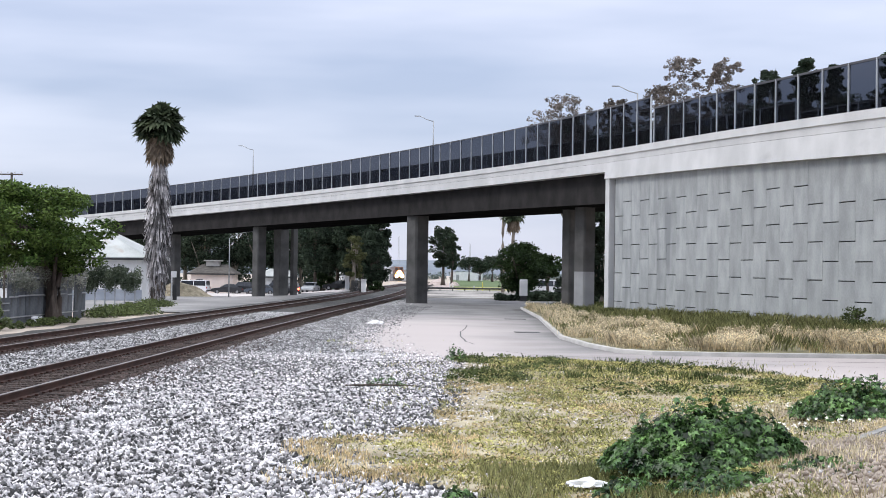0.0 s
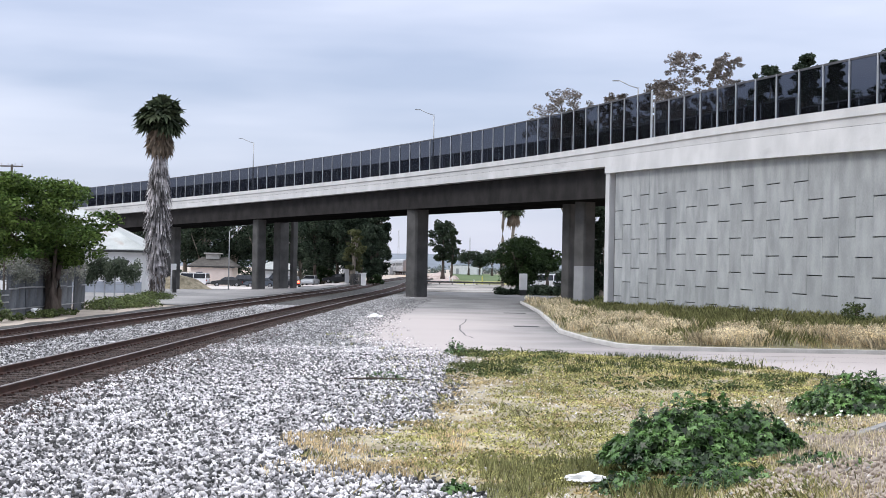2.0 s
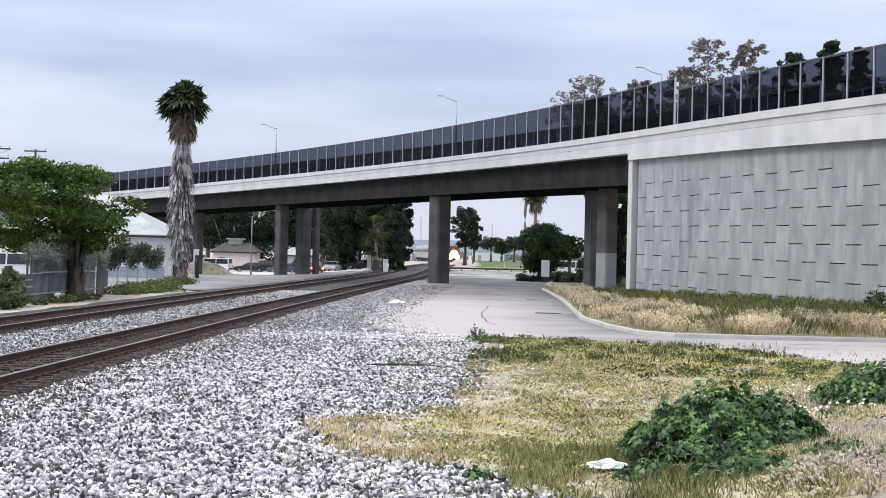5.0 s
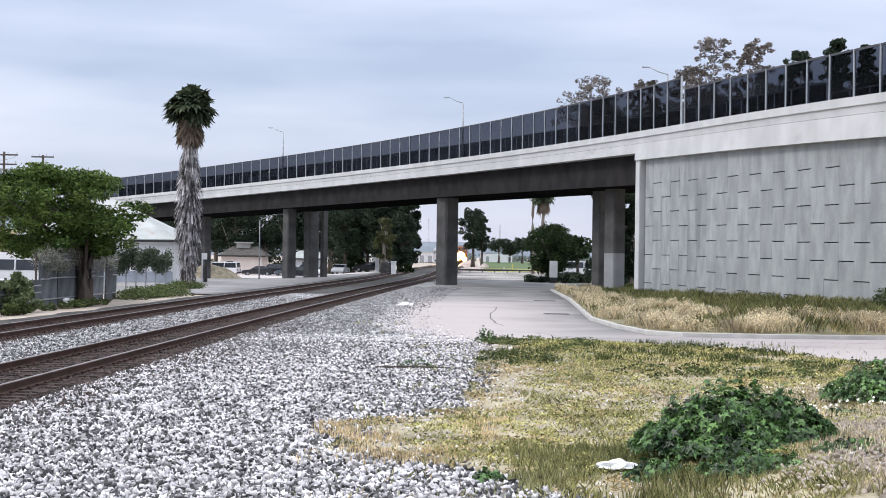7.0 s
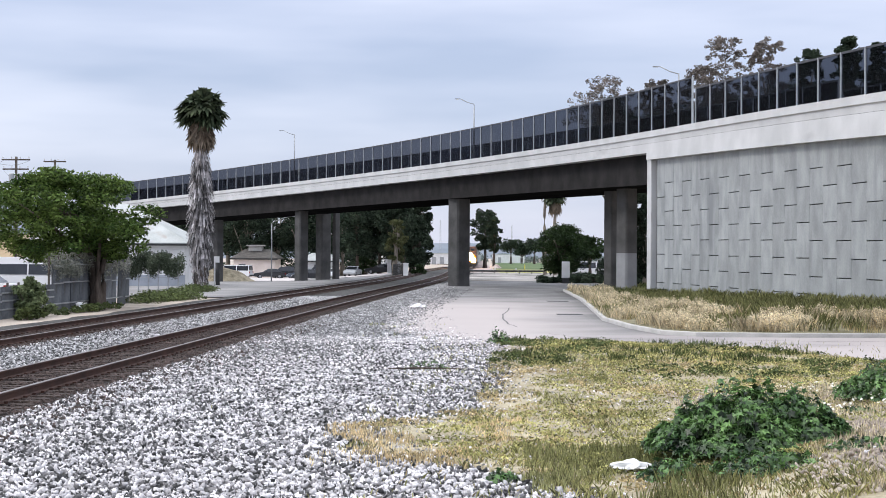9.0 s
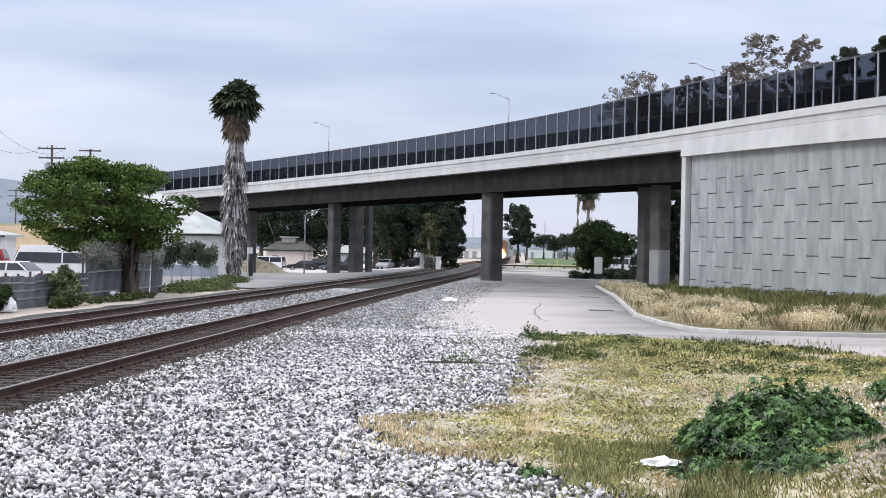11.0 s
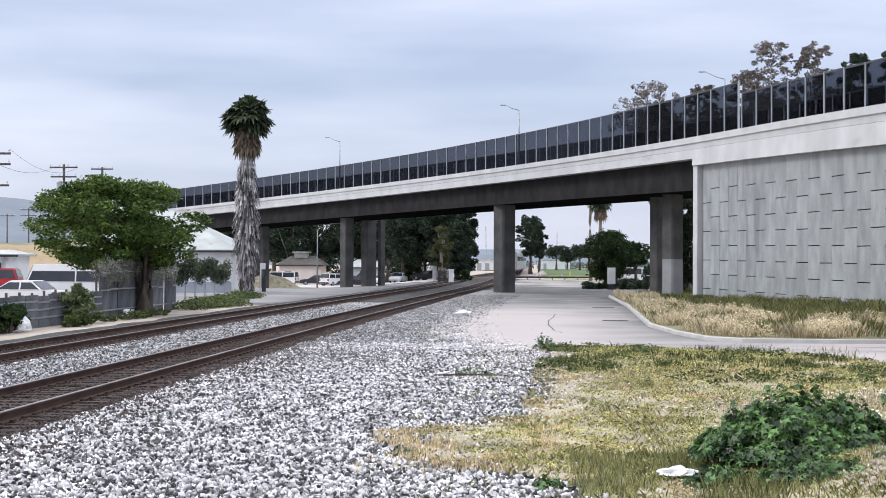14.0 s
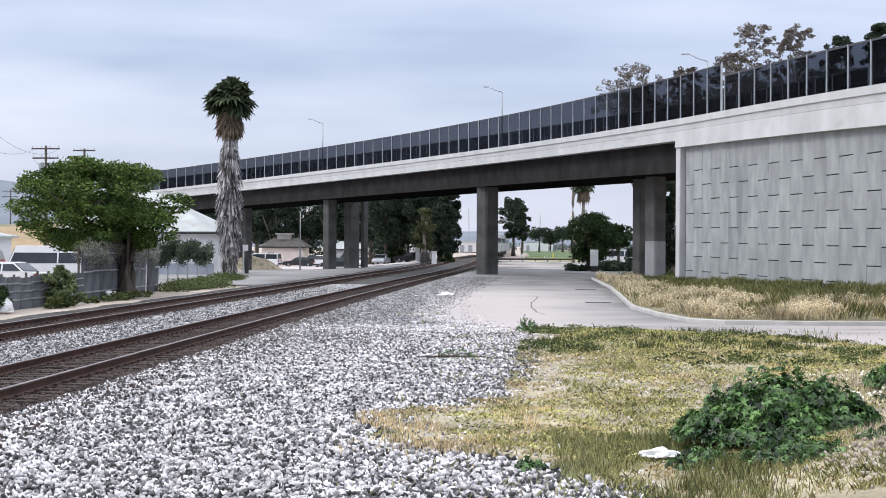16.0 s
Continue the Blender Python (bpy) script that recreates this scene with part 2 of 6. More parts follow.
M_WHITE = mat("white_paint", (0.66, 0.66, 0.66), (0.80, 0.80, 0.80), 1.0, 0.6, bump=0.05)
M_WHITEWALL = mat("white_stucco", (0.70, 0.70, 0.70), (0.84, 0.84, 0.84), 0.8, 0.85, bscale=30, stain=((0.45, 0.44, 0.43), 0.8, (1, 1, 0.3), 0.62))
M_ROOF = mat("pale_sheet_roof", (0.36, 0.38, 0.37), (0.52, 0.54, 0.53), 0.7, 0.7, bscale=10, stain=((0.38, 0.33, 0.29), 0.6, (1, 1, 1), 0.6))
M_DARK = mat("dark_matter", (0.02, 0.02, 0.022), (0.05, 0.05, 0.05), 2, 0.6)
M_WOOD = mat("weathered_pole_wood", (0.06, 0.048, 0.04), (0.13, 0.11, 0.095), 2, 0.9, stretch=(1, 1, 0.2))
M_GALV = mat("galvanised_steel", (0.30, 0.31, 0.32), (0.42, 0.43, 0.44), 2, 0.5, 0.5, bump=0.03)

# ---- helpers for meshes ----


def np_mesh(name, verts, faces, mats=(), smooth=False):
    """A mesh from arrays of vertices and of equal-sided faces."""
    verts, faces = np.asarray(verts, np.float32), np.asarray(faces, np.int32)
    me = bpy.data.meshes.new(name)
    n = faces.shape[1]
    me.vertices.add(len(verts))
    me.vertices.foreach_set("co", verts.ravel())
    me.loops.add(faces.size)
    me.loops.foreach_set("vertex_index", faces.ravel())
    me.polygons.add(len(faces))
    me.polygons.foreach_set("loop_start", np.arange(0, faces.size, n, dtype=np.int32))
    me.update(calc_edges=True)
    me.validate()
    if smooth:
        me.polygons.foreach_set("use_smooth", np.ones(len(faces), bool))
    for m in mats:
        me.materials.append(m)
    return me


def bm_mesh(name, bm, material, smooth=False):
    me = bpy.data.meshes.new(name)
    bmesh.ops.recalc_face_normals(bm, faces=bm.faces)
    bm.to_mesh(me)
    bm.free()
    me.materials.append(material)
    if smooth:
        me.polygons.foreach_set("use_smooth", np.ones(len(me.polygons), bool))
    return me


def part(name, bm, material, parent, label="", smooth=False, at=None):
    """Links a bmesh or a mesh as one object under a thing or a part (or at top level)."""
    me = bm if isinstance(bm, bpy.types.Mesh) else bm_mesh(name, bm, material, smooth)
    ob = new(name, me)
    if parent is not None:
        ob.parent = parent
    if at is not None:
        ob.matrix_basis = at
    if label:
        ob["label"] = label
    return ob


def box(bm, x0, x1, y0, y1, z0, z1, bevel=0.0, m=None):
    vs = [bm.verts.new((x, y, z)) for x in (x0, x1) for y in (y0, y1) for z in (z0, z1)]
    fs = [bm.faces.new([vs[i] for i in q]) for q in ((0, 1, 3, 2), (4, 6, 7, 5), (0, 4, 5, 1), (2, 3, 7, 6), (0, 2, 6, 4), (1, 5, 7, 3))]
    if bevel:
        es = list({e for f in fs for e in f.edges})
        vs = list({v for g in (bmesh.ops.bevel(bm, geom=es, offset=bevel, segments=2, affect="EDGES")["verts"], vs) for v in g if v.is_valid})
    if m is not None:
        bmesh.ops.transform(bm, matrix=m, verts=[v for v in vs if v.is_valid])
    return bm


def boxes(*bs, bevel=0.0):
    bm = bmesh.new()
    for b in bs:
        box(bm, *b, bevel=bevel)
    return bm


def tube(bm, pts, radii, sides=8, cap=True):
    """A tapered tube along points."""
    rings = []
    pts = [Vector(p) for p in pts]
    for i, p in enumerate(pts):
        d = (pts[min(i + 1, len(pts) - 1)] - pts[max(i - 1, 0)]).normalized()
        q = d.to_track_quat("Z", "Y")
        rings.append([bm.verts.new(p + q @ Vector((math.cos(a), math.sin(a), 0)) * radii[i]) for a in np.linspace(0, 2 * math.pi, sides, endpoint=False)])
    for a, b in zip(rings, rings[1:]):
        for j in range(sides):
            bm.faces.new((a[j], a[(j + 1) % sides], b[(j + 1) % sides], b[j]))
    if cap:
        bm.faces.new(rings[0][::-1])
        bm.faces.new(rings[-1])
    return bm


def sweep(bm, stations, profile, closed=True):
    """A profile of (out, up) pairs carried along stations of (origin, out direction)."""
    rings = [[bm.verts.new((o[0] + n[0] * u, o[1] + n[1] * u, o[2] + w)) for u, w in profile] for o, n in stations]
    k = len(profile)
    for a, b in zip(rings, rings[1:]):
        for j in range(k if closed else k - 1):
            bm.faces.new((a[j], b[j], b[(j + 1) % k], a[(j + 1) % k]))
    if closed:
        bm.faces.new(rings[0])
        bm.faces.new(rings[-1][::-1])
    return bm


def empty(name, at=None):
    ob = new(name)
    ob.empty_display_size = 0.2
    if at is not None:
        ob.matrix_basis = at
    return ob


def leaf_cloud(rng, centres, radii, count, size, droop=0.0, flat=0.75):
    """Leaf blades scattered in clumps: arrays of vertices and quads, each blade folded along its middle."""
    centres, radii = np.asarray(centres, float), np.asarray(radii, float)
    w = radii ** 2
    idx = rng.choice(len(centres), count, p=w / w.sum())
    d = rng.normal(size=(count, 3))
    d /= np.linalg.norm(d, axis=1)[:, None]
    r = radii[idx] * rng.uniform(0.35, 1.0, count) ** 0.5 * rng.uniform(0.8, 1.15, count)
    p = centres[idx] + d * r[:, None] * [1, 1, flat]
    a = rng.normal(size=(count, 3))
    a[:, 2] = a[:, 2] * 0.6 - droop
    a /= np.linalg.norm(a, axis=1)[:, None]
    b = np.cross(a, rng.normal(size=(count, 3)))
    b /= np.linalg.norm(b, axis=1)[:, None] + 1e-9
    s = size * rng.uniform(0.6, 1.3, count)[:, None]
    v = np.stack([p - a * s, p + b * s * 0.45, p + a * s, p - b * s * 0.45], 1).reshape(-1, 3)
    return v, np.arange(count * 4).reshape(-1, 4)

# ---- ground ----


def smooth(t, a, b):
    u = min(1.0, max(0.0, (t - a) / (b - a)))
    return u * u * (3 - 2 * u)


def gz(x, y):
    """Height of the ground: a low road on the far left, a small berm where the camera stands."""
    dip = -0.9 * smooth(y, 130, 230) * smooth(-x, 12, 26) * (1 - smooth(y, 400, 700))
    berm = 0.42 * smooth(x, 1.6, 4.6) * (1 - smooth(y, 18, 27)) + 0.25 * smooth(x, 5, 9) * (1 - smooth(y, 26, 36))
    return dip + berm


def track_x(y):
    """The near track's centre line: straight, then a slow bend."""
    ys = (-60, 20, 60, 100, 150, 200, 275, 338, 400, 436, 456, 476, 520, 600, 700)
    xs = (-9.0, -8.5, -7.9, -6.9, -5.4, -4.7, -4.9, -3.6, -2.7, -2.7, -3.7, -6.2, -11.0, -20.0, -32.0)
    return float(sum(np.interp(y + o, ys, xs) for o in np.linspace(-14, 14, 9)) / 9)


def structure(name, me, label, category):
    return tagged(new(name, me), label, category, kind="structure")


def make_ground():
    xs = np.unique(np.r_[-3500, -2000, -1200, -700, -400, -250, -160, -110, np.arange(-80, -20, 4), np.arange(-20, 24, 1.0), np.arange(24, 80, 5), 110, 160, 250, 400, 700, 1200, 2000, 3500])
    ys = np.unique(np.r_[-1500, -500, -200, -80, -30, np.arange(-10, 60, 1.0), np.arange(60, 160, 4), np.arange(160, 500, 15), np.arange(500, 1000, 60), 1500, 2300, 4500])
    v = [(x, y, gz(x, y) - 0.01) for y in ys for x in xs]
    n = len(xs)
    f = [(j * n + i, j * n + i + 1, (j + 1) * n + i + 1, (j + 1) * n + i) for j in range(len(ys) - 1) for i in range(n - 1)]
    structure("ground", np_mesh("ground", v, f, [M_DIRT], True), "bare tan dirt ground with sparse dry weeds", "ground")


def strip(name, ys, xl, xr, off, material, label, category, nx=8):
    """A sheet between two edge lines, laid on the ground."""
    v = []
    for y in ys:
        a, b = xl(y), xr(y)
        u = [0.0, 0.04 / max(1.0, abs(b - a))] + [i / nx for i in range(1, nx)] + [1 - 0.04 / max(1.0, abs(b - a)), 1.0]
        v += [(a + (b - a) * k, y, gz(a + (b - a) * k, y) + (off if 0 < k < 1 else -0.06)) for k in u]
    n = nx + 3
    f = [(j * n + i, j * n + i + 1, (j + 1) * n + i + 1, (j + 1) * n + i) for j in range(len(ys) - 1) for i in range(n - 1)]
    return structure(name, np_mesh(name, v, f, [material], False), label, category)


def table(*pairs):
    ys, xs = [p[0] for p in pairs], [p[1] for p in pairs]
    return lambda y: float(np.interp(y, ys, xs))


wob = lambda y, a, s: a * noise.noise((y * s, 3.7, 1.2))
gravel_right = table((-30, 2.5), (15, 1.4), (18.2, 0.6), (19.4, -0.4), (22.7, -1.5), (25, -0.3), (29.6, 0.2), (40, 0.4), (45, 0.2), (48, -0.4), (52, -1.5), (56.5, -2.6), (67, -3.0), (82, -3.2), (94, -3.1), (123, -3.4), (160, -2.6), (200, -1.8), (330, -1.0), (600, -10))
grass_left = table((13, 1.6), (17, 1.0), (18.6, 0.2), (20.5, -1.6), (23.5, -1.7), (25.5, -0.5), (29.6, 0.1), (40, 0.3), (48, 0.5))
road_left = table((32, 9), (36, 4), (43, -0.2), (46, -1.0), (50, -2.0), (56, -3.6), (68, -3.9), (100, -3.9), (125, -4.0), (152, -3.6), (260, -1.5))
make_ground()
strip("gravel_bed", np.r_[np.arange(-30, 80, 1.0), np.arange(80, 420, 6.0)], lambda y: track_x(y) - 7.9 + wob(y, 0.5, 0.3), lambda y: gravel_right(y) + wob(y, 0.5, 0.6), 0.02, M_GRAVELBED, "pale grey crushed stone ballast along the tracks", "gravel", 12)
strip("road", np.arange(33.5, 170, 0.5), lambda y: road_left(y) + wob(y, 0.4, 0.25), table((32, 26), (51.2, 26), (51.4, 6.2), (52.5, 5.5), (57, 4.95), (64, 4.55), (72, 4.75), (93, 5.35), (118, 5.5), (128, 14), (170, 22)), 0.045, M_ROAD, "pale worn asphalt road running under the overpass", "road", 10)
strip("side_road", np.arange(96.0, 330, 4), table((96, -24), (110, -60), (330, -95)), lambda y: track_x(y) - 7.8, 0.05, M_STREET, "pale asphalt street beyond the tracks", "road", 10)

# added bright sheet: sunlight on the far street is put into its colour
strip("parking_apron", np.arange(212.0, 264, 4), table((212, -46), (264, -60)), lambda y: min(-13.5, track_x(y) - 8.2), 0.075, mat("sunlit_street_tone", (0.46, 0.42, 0.405), (0.62, 0.57, 0.55), 0.2, 0.9, bscale=8, bdist=0.004), "pale sheet for the sunlit street before the houses", "pavement", 8)
strip("trackside_dirt", np.arange(262.0, 430, 6), lambda y: track_x(y) + 1.6, lambda y: track_x(y) + 6.5, 0.03, mat("trackside_soil", (0.28, 0.22, 0.195), (0.47, 0.40, 0.365), 0.3, 0.95, bscale=3, bdist=0.05, bump=0.8), "pinkish bare dirt beside the far track", "ground", 5)

# ---- railway ----


def make_track(name, shift, label, y0, y1):
    def st(side):
        out = []
        for y in np.r_[np.arange(y0, 120, 2.0), np.arange(120, y1, 6.0)]:
            x = track_x(y) + shift + side * 0.7525
            dx = (track_x(y + 1) - track_x(y - 1)) / 2
            n = Vector((1, -dx)).normalized()
            out.append(((x, y, gz(x, y)), n))
        return out
    tr = tagged(empty(name), label, "railway track")
    foot = [(-0.07, 0.05), (0.07, 0.05), (0.065, 0.068), (0.012, 0.085), (0.012, 0.165), (0.036, 0.175), (0.036, 0.205), (-0.036, 0.205), (-0.036, 0.175), (-0.012, 0.165), (-0.012, 0.085), (-0.065, 0.068)]
    head = [(-0.033, 0.205), (0.033, 0.205), (0.030, 0.215), (-0.030, 0.215)]
    for side in (-1, 1):
        r = part("rail", sweep(bmesh.new(), st(side), foot), M_RUST, tr)
        part("rail_head", sweep(bmesh.new(), st(side), head), M_RAILHEAD, r, "worn steel running surface")
    tie = bm_mesh("sleeper", boxes((-1.3, 1.3, -0.115, 0.115, -0.12, 0.05), bevel=0.012), M_TIE)
    rng = random.Random(5)
    far = bmesh.new()
    y = max(y0, 8.0)
    k = 0
    while y < 240:
        m = pose(track_x(y) + shift + rng.uniform(-0.04, 0.04), y, gz(track_x(y) + shift, y) + rng.uniform(-0.012, 0.004), 0, 0, rng.uniform(-1, 1) - math.degrees((track_x(y + 1) - track_x(y - 1)) / 2))
        if k < 290 and y > 14:
            part("sleeper", tie, None, tr, at=m)
            k += 1
        elif k >= 290:
            box(far, -1.3, 1.3, -0.115, 0.115, -0.12, 0.05, 0, m)
        y += 0.53
    tagged(part("far_sleepers", far, M_TIE, tr), kind="stuff")
    # clips and spikes of the nearest stretch
    cl = bmesh.new()
    y = 16.0
    while y < 60:
        for side in (-1, 1):
            for o in (-0.1, 0.1):
                x = track_x(y) + shift + side * 0.7525 + o
                box(cl, x - 0.03, x + 0.03, y - 0.05, y + 0.05, gz(x, y) + 0.045, gz(x, y) + 0.085)
        y += 0.53
    tagged(part("spike_stuff", cl, M_RUST, tr), kind="stuff")
    return tr


make_track("railway_track", 0.0, "rusty steel rails on dark timber sleepers in ballast", 5, 640)
make_track("railway_track", -5.0, "rusty rails on timber sleepers beside a dirt verge", 12, 400)

# ---- overpass ----
X0, D0, H0, K = 10.345, 83.59, 0.1606, 0.0036
WIDE = 8.0


def edge(s):
    """The bridge's near edge at s metres past the abutment: place, way along it, and the way across."""
    h = H0 + max(0.0, s) * K
    if s < 0:
        x, y = X0 - math.sin(H0) * s, D0 + math.cos(H0) * s
    else:
        x, y = X0 + (math.cos(h) - math.cos(H0)) / K, D0 + (math.sin(h) - math.sin(H0)) / K
    return x, y, Vector((-math.sin(h), math.cos(h))), Vector((math.cos(h), math.sin(h)))


def zcap(s):
    return 9.08 + 0.0262 * s - 0.000187 * s * s


def stations(s0, s1, step=2.4476):
    n = max(2, int(round((s1 - s0) / step)) + 1)
    return [((edge(s)[0], edge(s)[1], zcap(s)), edge(s)[3]) for s in np.linspace(s0, s1, n)]


S_END, S_ABUT = 152.0, 9.2


def make_bridge():
    br = tagged(empty("overpass_bridge"), "long curved concrete overpass ramp with pale parapets", "bridge")
    W = WIDE
    part("parapet", sweep(bmesh.new(), stations(-42, S_END), [(0, 0), (0.38, 0), (0.38, -0.65), (0.09, -0.65), (0.075, -0.36), (0, -0.33)]), M_CAP, br, "pale concrete parapet on the near side")
    part("joint_line", sweep(bmesh.new(), stations(-42, S_END), [(0.115, -0.651), (0.36, -0.651), (0.36, -0.664), (0.115, -0.664)]), M_JOINT, br, "dark construction joint")
    part("parapet", sweep(bmesh.new(), stations(-42, S_END), [(W - 0.38, 0), (W, 0), (W, -0.33), (W - 0.1, -0.36), (W - 0.12, -0.65), (W - 0.38, -0.65)]), M_CAP, br, "pale concrete parapet on the far side")
    part("deck", sweep(bmesh.new(), stations(S_ABUT, S_END), [(0.08, -0.665), (W - 0.10, -0.665), (W - 0.06, -1.17), (0.07, -1.17)]), M_CAP, br, "pale concrete deck edge")
    part("deck", sweep(bmesh.new(), stations(-42, S_ABUT - 0.03), [(0.07, -0.665), (W - 0.06, -0.665), (W - 0.06, -1.55), (0.02, -1.55)]), M_CAP, br, "pale concrete slab on the retaining wall")
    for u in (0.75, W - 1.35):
        part("girder", sweep(bmesh.new(), stations(S_ABUT, S_END), [(u, -1.174), (u + 0.6, -1.174), (u + 0.6, -2.85), (u, -2.85)]), M_GIRDER, br, "concrete girder coloured dark for overhang shade")
    # the thin black lip carries the painted shade across the girder bottoms
    part("soffit", sweep(bmesh.new(), stations(S_ABUT, S_END), [(1.36, -1.9), (W - 1.36, -1.9), (W - 1.36, -2.85), (W - 0.76, -2.853), (W - 0.76, -2.87), (0.76, -2.87), (0.76, -2.853), (1.36, -2.85)]), M_SOFFIT, br, "concrete underside coloured black for shade")
    return br


BRIDGE = make_bridge()


def column(x, y, r, ztop, label, zb=0.0):
    """An eight-sided column with broad faces and narrow chamfers."""
    bm = bmesh.new()
    r /= 1.27
    c = 0.8 * r
    prof = [(r, c), (c, r), (-c, r), (-r, c), (-r, -c), (-c, -r), (c, -r), (r, -c)]
    lo = [bm.verts.new((a, b, zb - 0.3)) for a, b in prof]
    hi = [bm.verts.new((a, b, ztop)) for a, b in prof]
    for j in range(8):
        bm.faces.new((lo[j], lo[(j + 1) % 8], hi[(j + 1) % 8], hi[j]))
    bm.faces.new(hi)
    bm.faces.new(lo[::-1])
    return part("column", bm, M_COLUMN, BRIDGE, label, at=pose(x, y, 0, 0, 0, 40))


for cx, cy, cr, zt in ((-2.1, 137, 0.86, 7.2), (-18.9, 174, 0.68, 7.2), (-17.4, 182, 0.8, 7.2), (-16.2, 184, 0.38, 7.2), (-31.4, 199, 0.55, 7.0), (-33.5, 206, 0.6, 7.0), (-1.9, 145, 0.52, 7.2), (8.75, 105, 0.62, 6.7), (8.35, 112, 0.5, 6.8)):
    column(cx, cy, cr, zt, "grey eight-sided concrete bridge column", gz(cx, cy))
patch = column(8.75, 105, 0.626, 2.7, "pale anti-graffiti paint band on the column", 0.3)
patch.name = "paint_band"
patch.data.materials[0] = M_PAINTPATCH

# ---- retaining wall ----


def make_wall():
    st = []
    for s in np.linspace(-42, S_ABUT - 0.7, 30):
        x, y, t, n = edge(s)
        st.append(((x, y, 0), n))
    bm = bmesh.new()
    rings = []
    for (o, n), s in zip(st, np.linspace(-42, S_ABUT - 0.7, 30)):
        rings.append([bm.verts.new((o[0] + n[0] * u, o[1] + n[1] * u, w)) for u, w in ((0.42, -0.5), (0.42, zcap(s) - 1.56), (0.9, zcap(s) - 1.56), (0.9, -0.5))])
    for a, b in zip(rings, rings[1:]):
        for j in range(4):
            bm.faces.new((a[j], b[j], b[(j + 1) % 4], a[(j + 1) % 4]))
    bm.faces.new(rings[0])
    bm.faces.new(rings[-1][::-1])
    wall = structure("wall_retaining", bm_mesh("wall_retaining", bm, M_JOINT), "grey precast panel retaining wall below the ramp", "wall")
    # end column and the return wall under the deck
    x, y, t, n = edge(S_ABUT - 0.35)
    m = Matrix.Translation((x, y, 0)) @ Matrix(((n[0], t[0], 0, 0), (n[1], t[1], 0, 0), (0, 0, 1, 0), (0, 0, 0, 1)))
    part("wall_end_column", boxes((0.1, 1.2, -0.40, 0.38, -0.3, zcap(S_ABUT) - 1.21), bevel=0.03), M_CAP, wall, "pale concrete pilaster at the wall's end", at=m)
    part("abutment", boxes((1.2, WIDE - 0.2, -0.35, 0.3, -0.3, zcap(S_ABUT) - 1.58)), M_GIRDER, wall, "concrete abutment with shade in its colour", at=m)
    # panels, staggered by half their height; the courses climb with the ramp
    g = 0.012
    made = {}
    s = 6.65
    i = 0
    while s > -41:
        P = 1.565 if i <= 11 else 1.51
        wide = 1.44 if i == 0 else P
        x, y, t, n = edge(s)
        top = zcap(s + P / 2) - 1.5
        h0 = round(1.497 + 0.0031 * s, 2)
        z = 6.30 + 0.0162 * (s + P / 2) - (0.0 if i % 2 else h0 / 2) - 5 * h0
        m0 = Matrix(((n[0], t[0], 0, 0), (n[1], t[1], 0, 0), (0, 0, 1, 0), (0, 0, 0, 1)))
        while z < top - 0.1:
            h = top - z if z + h0 > top - 1.0 else h0
            key = (round(wide, 2), round(h, 2))
            if key not in made:
                made[key] = bm_mesh("panel", boxes((0.0, 0.10, 0.0015, wide - 0.0015, g * 1.7, key[1] - g * 1.7), bevel=0.003), M_WALL)
            tilt = 0.03 * math.sin(i * 12.9 + z * 7.1)
            part("panel", made[key], None, wall, at=Matrix.Translation((x + n[0] * 0.33, y + n[1] * 0.33, z)) @ m0 @ pose(0.003 * math.sin(i * 4.1 + z * 3), 0, 0, 0, tilt, 0))
            z += h
        i += 1
        s -= 1.565 if i <= 11 else 1.51
    return wall


make_wall()

